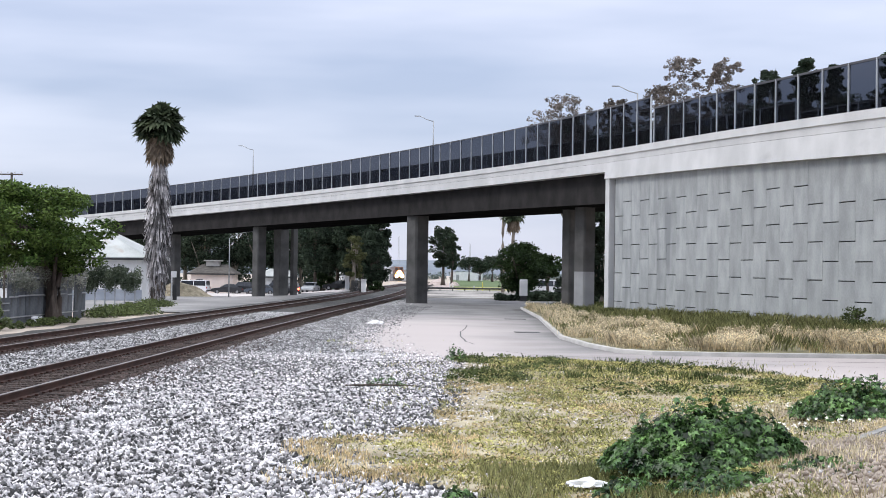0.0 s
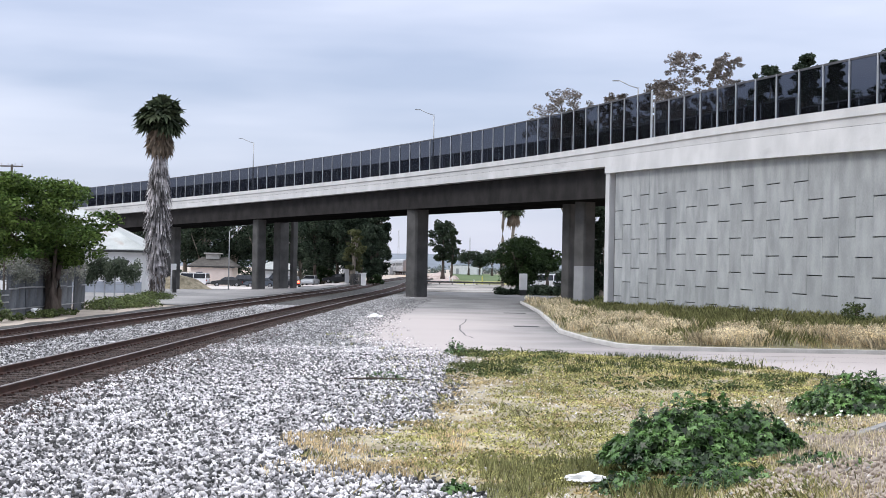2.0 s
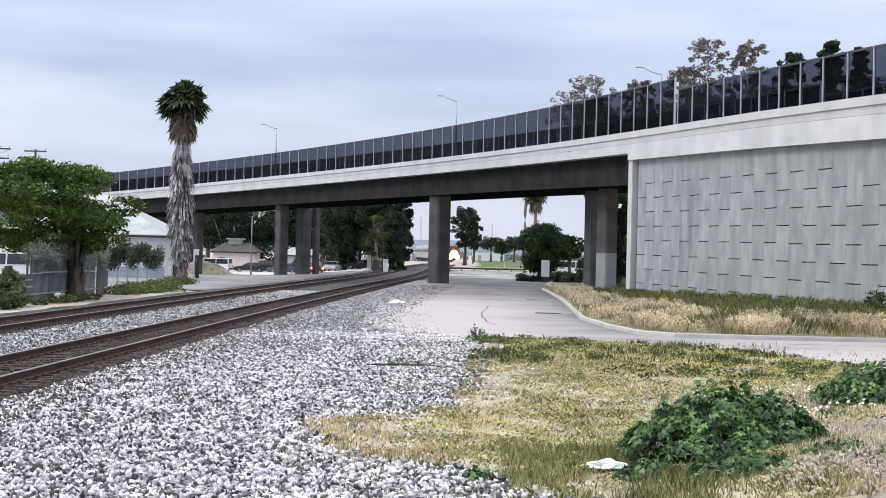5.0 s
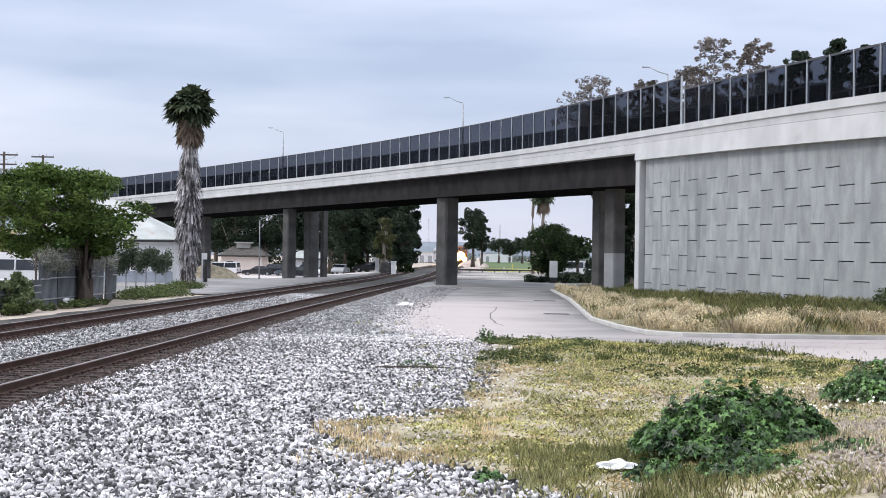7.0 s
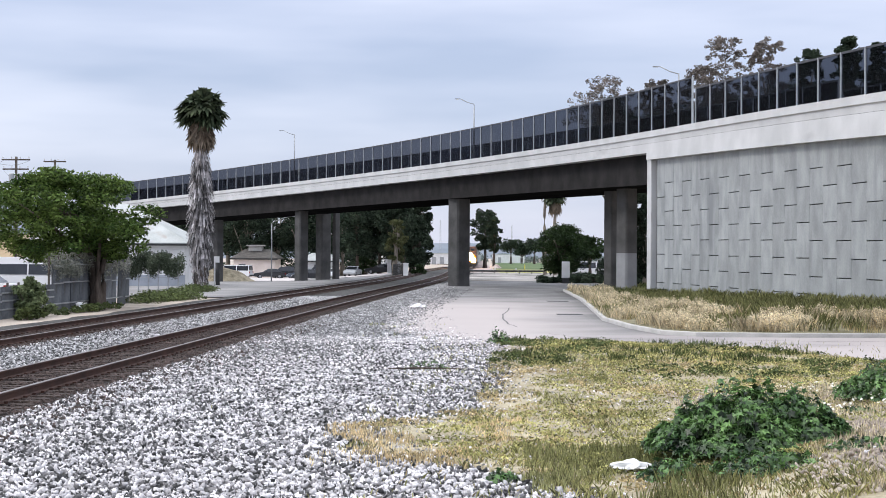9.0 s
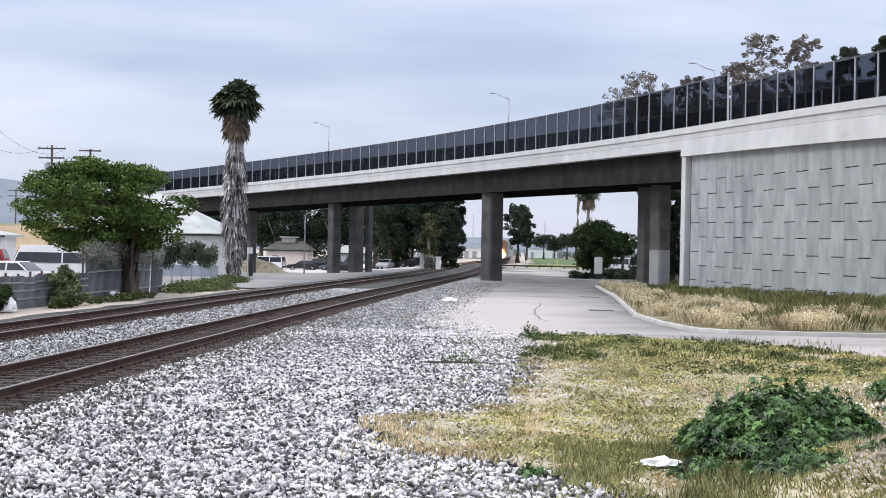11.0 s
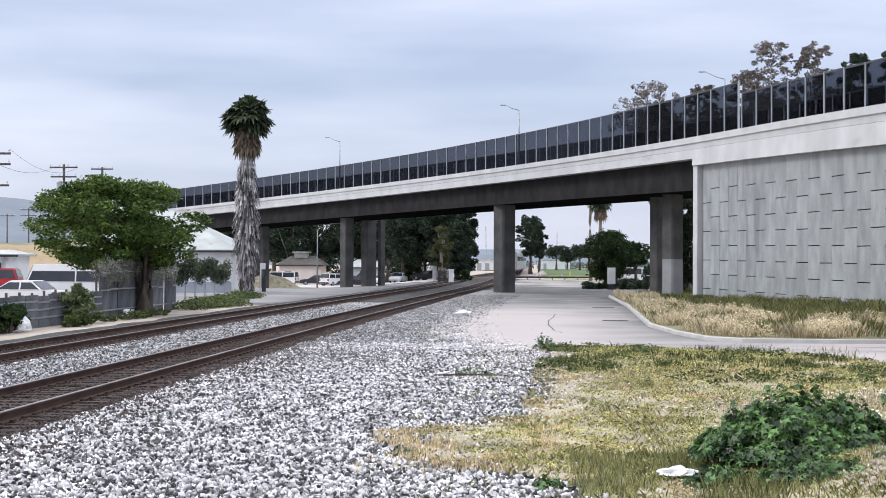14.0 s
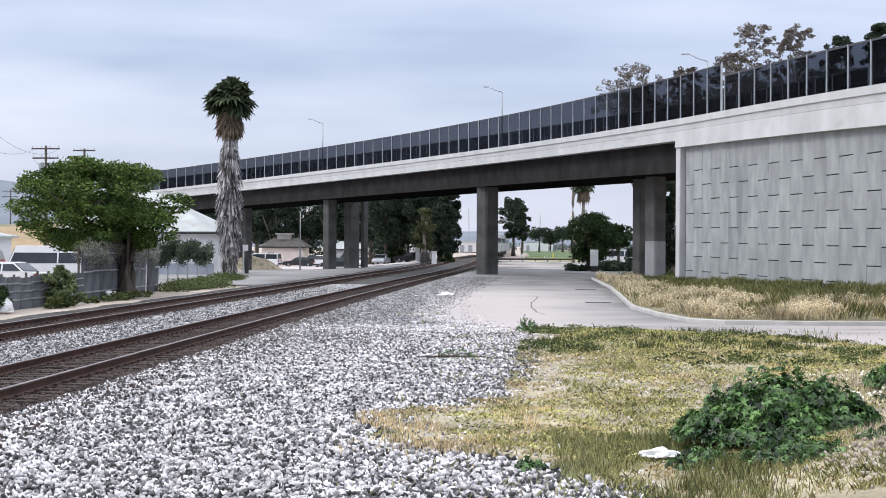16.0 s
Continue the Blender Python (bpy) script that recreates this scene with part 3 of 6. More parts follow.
# ---- screen fence on the parapets ----


def make_fence(u, label, s0, s1):
    fence = tagged(empty("screen_fence"), label, "fence")
    SP = 2.4476
    n0, n1 = int(math.ceil(s0 / SP)), int(s1 / SP)
    for i in range(n0, n1):
        a = (1.3 if i >= 0 else 0.7) + i * SP
        b = a + SP
        h = 2.35 if i >= 0 else 1.76
        (xa, ya, ta, na), (xb, yb, tb, nb) = edge(a), edge(b)
        pa = Vector((xa + na[0] * u, ya + na[1] * u, zcap(a)))
        pb = Vector((xb + nb[0] * u, yb + nb[1] * u, zcap(b)))
        ang = math.degrees(math.atan2(pb.y - pa.y, pb.x - pa.x))
        L = (pb - pa).xy.length
        slope = (pb.z - pa.z) / L
        key = (round(h, 2),)
        if key not in make_fence.meshes:
            make_fence.meshes[key] = bm_mesh("post", boxes((-0.035, 0.035, -0.045, 0.045, 0, h + 0.02), bevel=0.008), M_POST)
        part("post", make_fence.meshes[key], None, fence, at=pose(pa.x, pa.y, pa.z, 0, 0, ang))
        if i == -1:
            part("post", make_fence.meshes[key], None, fence, at=pose(pb.x, pb.y, pb.z, 0, 0, ang))
        bm = bmesh.new()
        v = [bm.verts.new((x, y, z + x * slope)) for x in (0.05, L - 0.05) for y in (-0.008, 0.008) for z in (0.03, h - 0.05)]
        for q in ((0, 1, 3, 2), (4, 6, 7, 5), (0, 4, 5, 1), (2, 3, 7, 6), (0, 2, 6, 4), (1, 5, 7, 3)):
            bm.faces.new([v[k] for k in q])
        p = part("pane", bm, M_GLASS, fence, at=pose(pa.x, pa.y, pa.z, 0, 0, ang))
        p.visible_shadow = False
        for kind, z0, z1, w in (("top_rail", h - 0.06, h + 0.02, 0.035), ("bottom_rail", 0.0, 0.03, 0.03)):
            bm = bmesh.new()
            v = [bm.verts.new(pa + Matrix.Rotation(radians(ang), 4, "Z") @ Vector((x, y, z + x * slope))) for x in (0.02, L - 0.02) for y in (-w, w) for z in (z0, z1)]
            for q in ((0, 1, 3, 2), (4, 6, 7, 5), (0, 4, 5, 1), (2, 3, 7, 6), (0, 2, 6, 4), (1, 5, 7, 3)):
                bm.faces.new([v[k] for k in q])
            part(kind, bm, M_DARKRAIL, fence)
    return fence


make_fence.meshes = {}
make_fence(0.19, "smoked panel screen fence with grey posts on the near parapet", -40, 152)
make_fence(WIDE - 0.19, "smoked panel screen fence with grey posts on the far parapet", -40, 152)
# ---- verge, kerb and grass ----
KERB = ((5.6, 120), (5.35, 93), (4.75, 72), (4.5, 64), (4.9, 57), (5.5, 52.6), (6.4, 51.4), (9, 51.1), (13.6, 51.4), (26, 52))
TOE = ((12, 120), (9.3, 92), (9.6, 90), (10.3, 86), (11.2, 80), (12.2, 74), (13.4, 67), (14.6, 60), (15.8, 53.8), (27, 53))
TOEZ = (0.35, 0.42, 0.44, 0.5, 0.6, 0.68, 0.76, 0.82, 0.86, 0.5)


def verge_at(i, f, g):
    """A point on the verge: i + f along the kerb, g from kerb to wall."""
    a = Vector((*KERB[i], 0.17)).lerp(Vector((*KERB[i + 1], 0.17)), f)
    b = Vector((*TOE[i], TOEZ[i])).lerp(Vector((*TOE[i + 1], TOEZ[i + 1])), f)
    return a.lerp(b, g)


def make_verge():
    v, n = [], 7
    for i in range(9):
        for f in np.linspace(0, 1, 6)[: (6 if i == 8 else 5)]:
            for g in np.linspace(0, 1, n):
                p = verge_at(i, f, g)
                v.append((p.x, p.y, p.z + 0.06 * noise.noise(p * 0.8) * math.sin(g * math.pi)))
    rows = len(v) // n
    f = [(j * n + k, j * n + k + 1, (j + 1) * n + k + 1, (j + 1) * n + k) for j in range(rows - 1) for k in range(n - 1)]
    structure("verge", np_mesh("verge", v, f, [mat("straw_litter", (0.10, 0.095, 0.05), (0.30, 0.265, 0.17), 0.9, 0.95, bscale=14, bdist=0.05, bump=0.7)], True), "raised dirt verge with dry grass below the wall", "verge")
    pts = []
    for i in range(9):
        for fr in np.linspace(0, 1, 6)[: (6 if i == 8 else 5)]:
            pts.append(Vector(KERB[i]).lerp(Vector(KERB[i + 1]), fr))
    st = []
    for i, p in enumerate(pts):
        d = (pts[min(i + 1, len(pts) - 1)] - pts[max(i - 1, 0)]).normalized()
        st.append(((p.x, p.y, 0), Vector((d.y, -d.x))))
    bm = sweep(bmesh.new(), st, [(0.10, 0.0), (0.08, 0.16), (0.06, 0.18), (-0.06, 0.18), (-0.08, 0.0)])
    structure("kerb", bm_mesh("kerb", bm, M_KERB), "worn pale concrete kerb along the verge", "kerb")


make_verge()
grass_right = table((10, 3.6), (20, 3.8), (24, 6.0), (29, 12), (34, 10.5), (38, 9.2), (42, 8.2), (45, 6.6), (46.5, 4.5), (48, 2))
strip("grass_ground", np.arange(12.0, 48, 0.8), lambda y: grass_left(y) + wob(y, 0.5, 0.9) + 0.2, lambda y: grass_right(y) + wob(y + 40, 0.6, 0.5), 0.06, mat("weedy_soil", (0.23, 0.195, 0.13), (0.48, 0.42, 0.29), 0.9, 0.95, bscale=14, bdist=0.04, bump=0.6), "weedy soil patch with thin yellow-green grass", "grass patch", 14)

# ---- trees and plants ----


def make_tree(name, x, y, h, rx, rz, leaf, bark, label, seed, leaves=2600, size=0.3, trunk=0.25, base=0.35, gaps=0.75, clumps=26, lean=0.0, droop=0.3, pads=0.75, stems=0):
    """A tapered trunk with limbs and a crown of many leaves in uneven clumps."""
    rng = np.random.default_rng(seed)
    z0 = gz(x, y)
    t = tagged(empty(name, pose(x, y, z0, 0, 0, 0)), label, "tree")
    bm = bmesh.new()
    top = h - rz * 0.55
    pts, rad = [], []
    bx, by = rng.normal(0, 0.25, 2) * h * 0.08
    for i in range(7):
        f = i / 6
        pts.append((lean * f ** 2.4 * h + bx * f * f + rng.normal(0, 0.02) * h * f, by * f * f + rng.normal(0, 0.02) * h * f, -0.2 + f * (top + 0.2)))
        rad.append(trunk * (1.25 - 1.05 * f) * (1.35 if i == 0 else 1))
    tube(bm, pts, rad, 9)
    cz = h - rz
    for i in range(stems):
        a = i * 6.28 / stems + rng.uniform(-0.4, 0.4)
        o = trunk * rng.uniform(0.7, 1.1)
        tube(bm, [(o * math.cos(a) * k + 0.06 * math.sin(i * 3 + j), o * math.sin(a) * k, z) for j, (k, z) in enumerate(((1.2, -0.2), (0.8, 0.5), (0.85, 1.1), (0.8, 1.7), (1.5, 2.4), (3.2, 3.4)))], [0.17, 0.14, 0.12, 0.11, 0.09, 0.04], 7)
    cs, rs = [], []
    for i in range(clumps):
        a, u = rng.uniform(0, 2 * math.pi), rng.uniform(-1, 1)
        k = rng.uniform(0.25, 0.95)
        c = np.array([lean * cz + rx * k * math.cos(a) * math.sqrt(max(0, 1 - u * u * 0.8)), rx * k * math.sin(a) * math.sqrt(max(0, 1 - u * u * 0.8)), cz + rz * 0.86 * u])
        cs.append(c)
        rs.append(rx * rng.uniform(0.16, 0.36) * gaps / 0.75)
        if i < 14:
            f = rng.uniform(base, 0.95)
            p0 = Vector(pts[0]).lerp(Vector(pts[-1]), f)
            j = min(5, int(f * 6))
            p0 = Vector(pts[j]).lerp(Vector(pts[j + 1]), f * 6 - j)
            mid = p0.lerp(Vector(c), 0.5) + Vector((0, 0, 0.08 * h * rng.uniform(-0.2, 1)))
            r0 = trunk * 0.55 * (1.1 - f)
            tube(bm, [p0, mid, Vector(c)], [r0 + 0.02, r0 * 0.6 + 0.012, 0.012], 5)
    part("trunk", bm, bark, t, smooth=True)
    v, f = leaf_cloud(rng, cs, rs, leaves, size, droop, pads)
    part("crown", np_mesh("crown", v, f, [leaf]), None, t)
    return t


def make_palm(x, y, h, label, seed, crown=1.75, skirt=True, trunk=0.42, fronds=64, shag=1600):
    """A fan palm: trunk in a shaggy coat of old leaf bases, hanging dead fronds, a round head of fans."""
    rng = np.random.default_rng(seed)
    t = tagged(empty("palm_tree", pose(x, y, gz(x, y))), label, "palm tree")
    bm = bmesh.new()
    tube(bm, [(0.1 * math.sin(i), 0.05 * math.cos(i * 2), -0.2 + (h - 1.2) * i / 8) for i in range(9)], [trunk * (1.25 - 0.05 * i) for i in range(9)], 12)
    part("trunk", bm, M_BARK if shag else M_PALEBARK, t, smooth=True)
    zc = h - 1.55
    # coat of old leaf bases
    if shag:
        n = shag
        z = rng.uniform(0.7, zc - 2.6, n)
        a = rng.uniform(0, 2 * math.pi, n)
        wide = np.interp(z, [0.5, 2.5, 5, 8, 10, 11.2], [0.5, 0.72, 1.08, 1.02, 0.78, 0.55]) * rng.uniform(0.55, 1.12, n)
        root = np.stack([np.cos(a) * wide * 0.55, np.sin(a) * wide * 0.55, z], 1)
        tip = np.stack([np.cos(a) * wide, np.sin(a) * wide, z - rng.uniform(0.7, 1.7, n)], 1)
        side = np.stack([-np.sin(a), np.cos(a), np.zeros(n)], 1) * rng.uniform(0.014, 0.04, n)[:, None]
        v = np.stack([root - side, root + side, tip + side * 1.5, tip - side * 1.5], 1).reshape(-1, 3)
        part("old_leaf_coat", np_mesh("old_leaf_coat", v, np.arange(n * 4).reshape(-1, 4), [M_PALMSKIRT]), None, t, "grey shaggy coat of old leaf bases")

    def fan(bm, p, d, size, blades=11, droop=0.25, reach=0.5):
        q = d.to_track_quat("X", "Z")
        stem = p + d * size * reach
        tube(bm, [p, stem], [0.03, 0.018], 4, False)
        for k in range(blades):
            an = radians(-80 + 160 * k / (blades - 1))
            e = q @ Vector((math.cos(an), math.sin(an), 0.12 * math.sin(k * 2.1)))
            tipp = stem + e * size * 0.62 + Vector((0, 0, -droop * size * rng.uniform(0.2, 0.8)))
            w = q @ Vector((-math.sin(an), math.cos(an), 0)) * size * 0.105
            mid = stem + e * size * 0.32
            vs = [bm.verts.new(c) for c in (stem, mid + w, tipp, mid - w)]
            bm.faces.new(vs)

    bm = bmesh.new()
    for i in range(fronds):
        a = rng.uniform(0, 2 * math.pi)
        el = math.asin(rng.uniform(-0.62, 1.0))
        d = Vector((math.cos(a) * math.cos(el), math.sin(a) * math.cos(el), math.sin(el)))
        fan(bm, Vector((0, 0, zc)), d, crown * rng.uniform(0.72, 1.06), 11, 0.45, 0.56)
    part("fronds", bm, M_PALMLEAF, t, "dark green fan fronds")
    if skirt:
        bm = bmesh.new()
        for i in range(fronds):
            a = rng.uniform(0, 2 * math.pi)
            el = rng.uniform(-1.56, -1.2)
            d = Vector((math.cos(a) * math.cos(el), math.sin(a) * math.cos(el), math.sin(el)))
            fan(bm, Vector((0.45 * math.cos(a), 0.45 * math.sin(a), zc - rng.uniform(0.2, 1.0))), d, crown * rng.uniform(0.6, 0.85), 7, 0.7)
        part("dead_fronds", bm, M_PALMDRY, t, "brown hanging dead fronds")
    return t


def make_shrub(name, x, y, z, rx, ry, h, leaf, label, seed, leaves=1800, size=0.12, clumps=18, category="shrub", hang=0.2):
    rng = np.random.default_rng(seed)
    t = tagged(empty(name, pose(x, y, z)), label, category)
    bm = bmesh.new()
    cs, rs = [], []
    for i in range(clumps):
        a, k = rng.uniform(0, 2 * math.pi), rng.uniform(0, 0.9)
        c = (rx * k * math.cos(a), ry * k * math.sin(a), h * rng.uniform(0.2, 0.85) * (1 - 0.45 * k * k))
        cs.append(c)
        rs.append(min(rx, ry) * rng.uniform(0.22, 0.42))
        tube(bm, [(c[0] * 0.15, c[1] * 0.15, -0.05), (c[0] * 0.6, c[1] * 0.6, c[2] * 0.6), c], [0.03 * h + 0.004, 0.02 * h + 0.003, 0.004], 5)
    part("stems", bm, M_BARK, t)
    v, f = leaf_cloud(rng, cs, rs, leaves, size, hang, 0.7)
    v[:, 2] = np.maximum(v[:, 2], 0.01)
    part("foliage", np_mesh("foliage", v, f, [leaf]), None, t)
    return t


def blades(name, rng, px, py, pz, height, material, label, lean=0.35, width=0.006, category="grass"):
    """Grass as narrow pointed blades, each with a bend."""
    n = len(px)
    h = height * rng.uniform(0.5, 1.3, n)
    a = rng.uniform(0, 2 * math.pi, n)
    l = lean * h * rng.uniform(0.2, 1.3, n)
    w = width * rng.uniform(0.7, 1.4, n)
    p = np.stack([px, py, pz], 1)
    s = np.stack([np.cos(a + 1.57), np.sin(a + 1.57), np.zeros(n)], 1) * w[:, None]
    o = np.stack([np.cos(a), np.sin(a), np.zeros(n)], 1)
    mid = p + o * (l * 0.35)[:, None] + np.array([0, 0, 1]) * (h * 0.6)[:, None]
    tip = p + o * l[:, None] + np.array([0, 0, 1]) * h[:, None]
    v = np.stack([p - s, p + s, mid + s * 0.7, tip, mid - s * 0.7], 1).reshape(-1, 3)
    f = np.arange(n * 5).reshape(-1, 5)
    return tagged(new(name, np_mesh(name, v, f, [material])), label, category, kind="stuff")


# the tree beside the lineside fence
make_tree("tree", -17.45, 76, 6.2, 4.15, 2.1, M_LEAF, M_BARK, "broad leafy green tree growing through the grey fence", 11, leaves=36000, size=0.10, trunk=0.27, base=0.3, clumps=130, gaps=0.52, droop=0.1, lean=-0.36, pads=0.48, stems=6)
make_palm(-21.4, 127, 14.7, "tall fan palm with a shaggy grey trunk", 3, crown=1.92, fronds=90, shag=2300)
make_palm(8.2, 232, 14.5, "distant fan palm with a bare slim trunk", 5, crown=1.6, trunk=0.2, fronds=40, shag=0)
make_palm(9.5, 230, 12.2, "distant fan palm with hanging dead fronds", 6, crown=1.6, trunk=0.22, fronds=40, shag=0)
# dark eucalyptus belt beyond the street
k = 0
for tx, ty, th, tr in ((-46, 262, 12, 5), (-41, 270, 13.5, 5), (-37, 262, 12.5, 4.5), (-33.5, 272, 14, 5), (-29, 266, 12.5, 4.6), (-25, 270, 13, 4.6), (-22, 262, 12.5, 4.2)):
    make_tree("eucalyptus_tree", tx, ty, th, tr, th * 0.36, M_EUCA, M_PALEBARK, "dark eucalyptus tree with pale limbs beyond the street", 40 + k, leaves=8500, size=0.24, trunk=0.35, clumps=70, gaps=0.85, base=0.2)
    k += 1
for tx, ty, th, tr in ((-18.6, 246, 12.4, 3.4), (-15.6, 250, 11.6, 3.2), (-13.2, 244, 11.2, 3.0), (-10.9, 250, 11.4, 2.8), (-17.2, 258, 11, 3.2), (-12.2, 256, 12, 3.0)):
    make_tree("eucalyptus_tree", tx, ty, th, tr, th * 0.40, M_EUCA, M_BARK, "dense dark eucalyptus tree at the street corner", 60 + k, leaves=9000, size=0.22, trunk=0.25, clumps=70, gaps=0.9, base=0.15)
    k += 1
make_tree("cypress_tree", -9.3, 246, 12.2, 1.9, 5.8, M_EUCA, M_BARK, "dark upright cypress tree", 77, leaves=12000, size=0.19, trunk=0.25, clumps=110, gaps=0.75)
make_tree("cypress_tree", -10.1, 240, 8.5, 2.2, 3.9, M_EUCA, M_BARK, "dark bushy cypress tree", 78, leaves=10000, size=0.19, trunk=0.22, clumps=80, gaps=0.85)
make_tree("ivy_clad_tree", -11.4, 214, 7.4, 1.35, 2.9, M_VINE, M_PALEBARK, "leaning tree clad in yellow-green ivy", 80, leaves=5200, size=0.13, trunk=0.34, clumps=50, gaps=0.8, lean=0.06)
make_shrub("round_bush", -17.9, 250, gz(-17.9, 250), 2.2, 1.8, 2.9, M_DARKLEAF, "clipped round green bush by the street", 81, 3200, 0.16, 26, "bush")
make_shrub("round_bush", -8.6, 218, gz(-8.6, 218), 1.0, 1.0, 1.9, M_DARKLEAF, "small round green bush by the street", 82, 1200, 0.14, 14, "bush")
make_tree("eucalyptus_tree", 0.0, 372, 13.4, 3.2, 4.9, M_EUCA, M_BARK, "tall dark eucalyptus tree beside the far track", 85, leaves=10000, size=0.23, trunk=0.35, clumps=150, gaps=0.48, base=0.3)
make_tree("eucalyptus_tree", 1.9, 366, 11.5, 1.9, 4.2, M_EUCA, M_BARK, "dark eucalyptus tree beside the far track", 87, leaves=6000, size=0.23, trunk=0.3, clumps=110, gaps=0.5, base=0.3)
make_tree("broadleaf_tree", 7.6, 166, 5.5, 2.75, 2.3, M_DARKLEAF, M_BARK, "dense round dark green tree by the road", 90, leaves=15000, size=0.13, trunk=0.25, clumps=120, gaps=0.72, base=0.1)
make_tree("broadleaf_tree", 10.9, 176, 4.5, 1.9, 1.05, M_DARKLEAF, M_BARK, "small dense dark green tree by the road", 91, leaves=4200, size=0.17, trunk=0.18, clumps=34, gaps=0.85, base=0.1)
make_shrub("dark_hedge", 9.2, 158, 0, 5.0, 1.6, 0.85, M_EUCA, "shaded dark hedge under the round trees", 92, 7000, 0.15, 60, "hedge")
make_shrub("dark_hedge", 12.4, 139, 0, 3.4, 1.8, 3.4, M_EUCA, "dense dark scrub behind the bridge columns", 93, 9000, 0.15, 70, "hedge")
for i, (tx, ty, th, tr) in enumerate(((9.2, 600, 8.4, 4.6), (13.5, 620, 7.0, 3.6), (17.5, 600, 8.8, 4.4), (22, 640, 9.5, 5), (28, 610, 9, 5))):
    make_tree("umbrella_tree", tx, ty, th, tr, 1.9, M_EUCA, M_BARK, "far flat-topped dark tree at the field's edge", 100 + i, leaves=2600, size=0.34, trunk=0.35, clumps=44, base=0.4)
# trees that rise behind the ramp
k = 0
for tx, ty, th, rx, rz, lf in ((11.1, 141, 17.9, 3.3, 4.4, M_EUCA_DRY), (11.0, 146, 16.6, 2.2, 3.8, M_EUCA), (11.6, 124, 7.5, 1.3, 3.4, M_EUCA), (14.0, 139, 17.4, 1.9, 3.6, M_EUCA_DRY), (17.2, 136, 18.4, 2.2, 4.6, M_EUCA_DRY), (18.7, 133, 20.4, 2.5, 5.5, M_EUCA_DRY), (21.6, 131, 20.0, 2.1, 5, M_EUCA_DRY), (24.7, 130, 18.9, 1.5, 4.4, M_EUCA), (27.5, 129, 19.8, 1.4, 4.8, M_EUCA), (29.9, 130, 19.6, 0.9, 4.5, M_EUCA), (34.5, 129, 20.6, 2.2, 5, M_EUCA), (12.5, 150, 15.6, 3.2, 4.6, M_EUCA), (16, 148, 16.4, 3.4, 5.4, M_EUCA), (20.5, 144, 17.2, 3.4, 6.0, M_EUCA), (24.5, 142, 17.6, 3.4, 6, M_EUCA), (28.5, 141, 17.8, 3.2, 6, M_EUCA), (32.5, 140, 18.4, 3.2, 6, M_EUCA), (36, 138, 18.0, 3.2, 6, M_EUCA)):
    sparse = lf is M_EUCA_DRY
    make_tree("eucalyptus_tree", tx, ty, th, rx, rz, lf, M_PALEBARK, "thin grey-leaved eucalyptus tree rising behind the ramp" if sparse else "dark eucalyptus tree behind the ramp", 130 + k, leaves=11500 if sparse else 13000, size=0.095 if sparse else 0.13, trunk=0.15, clumps=240 if sparse else 130, gaps=0.30 if sparse else 0.62, base=0.3, lean=-0.1 if k == 0 else 0.0)
    k += 1

# ---- lineside fence, yard and house ----


def make_yard_fence():
    fence = tagged(empty("sheet_fence"), "grey corrugated sheet fence with sagging tops", "fence")
    M_SHEET = mat("grey_sheet", (0.085, 0.093, 0.105), (0.185, 0.198, 0.212), 0.8, 0.7, 0.2, bscale=10, per_object=0.25, stain=((0.09, 0.085, 0.08), 1.2, (1, 1, 0.3), 0.6))
    rng = random.Random(8)
    y, i = 50.0, 0
    while y < 84:
        h = (1.2 if y < 69.5 else 2.2) + rng.uniform(-0.05, 0.05)
        w = 1.5
        n = 14
        bm = bmesh.new()
        v0 = [[bm.verts.new((0.035 * math.cos(k * math.pi) + o, w * k / n, z)) for k in range(n + 1)] for o in (0, 0.02) for z in (0.0, h * 0.5, h)]
        for a, b in ((0, 1), (1, 2), (3, 4), (4, 5)):
            for k in range(n):
                bm.faces.new((v0[a][k], v0[a][k + 1], v0[b][k + 1], v0[b][k]))
        part("sheet", bm, M_SHEET, fence, at=pose(-17.9 + rng.uniform(-0.05, 0.05), y, -0.02, rng.uniform(-0.5, 0.5), rng.uniform(-2, 2), rng.uniform(-1, 1)))
        part("post", boxes((-0.04, 0.04, -0.04, 0.04, -0.1, h + 0.1), bevel=0.01), M_WOOD, fence, at=pose(-18.05, y, 0))
        for z in (0.35, h * 0.55, h - 0.25):
            part("batten", boxes((0.05, 0.09, 0, w, z - 0.03, z + 0.03)), M_GALV, fence, at=pose(-17.9, y, 0))
        y += w + 0.02
        i += 1


make_yard_fence()
make_shrub("vine_mound", -17.4, 64.5, 0, 0.8, 1.7, 1.75, M_CREEPER, "green vine spilling over the sheet fence", 201, 3000, 0.10, 26, "vine", 0.6)
make_shrub("weed_clump", -16.8, 62, 0, 0.5, 2.0, 0.5, M_WEED, "low weeds at the foot of the fence", 202, 1600, 0.09, 20, "weeds")
make_shrub("vine_mound", -17.5, 56, 0, 0.8, 1.8, 1.1, M_DARKLEAF, "dark vine at the foot of the fence", 203, 1800, 0.10, 20, "vine", 0.6)
make_shrub("weed_clump", -17.0, 90, 0, 1.6, 8.5, 0.24, M_WEED, "long green weeds on the railway verge", 204, 9000, 0.07, 110, "weeds")
make_shrub("weed_clump", -18.6, 108, 0, 1.2, 7.5, 0.4, M_WEED, "long pale weeds on the railway verge", 205, 6000, 0.07, 80, "weeds")
make_shrub("weed_clump", -16.7, 72, 0, 0.5, 7, 0.3, M_WEED, "thin weeds along the fence", 206, 1700, 0.08, 40, "weeds")


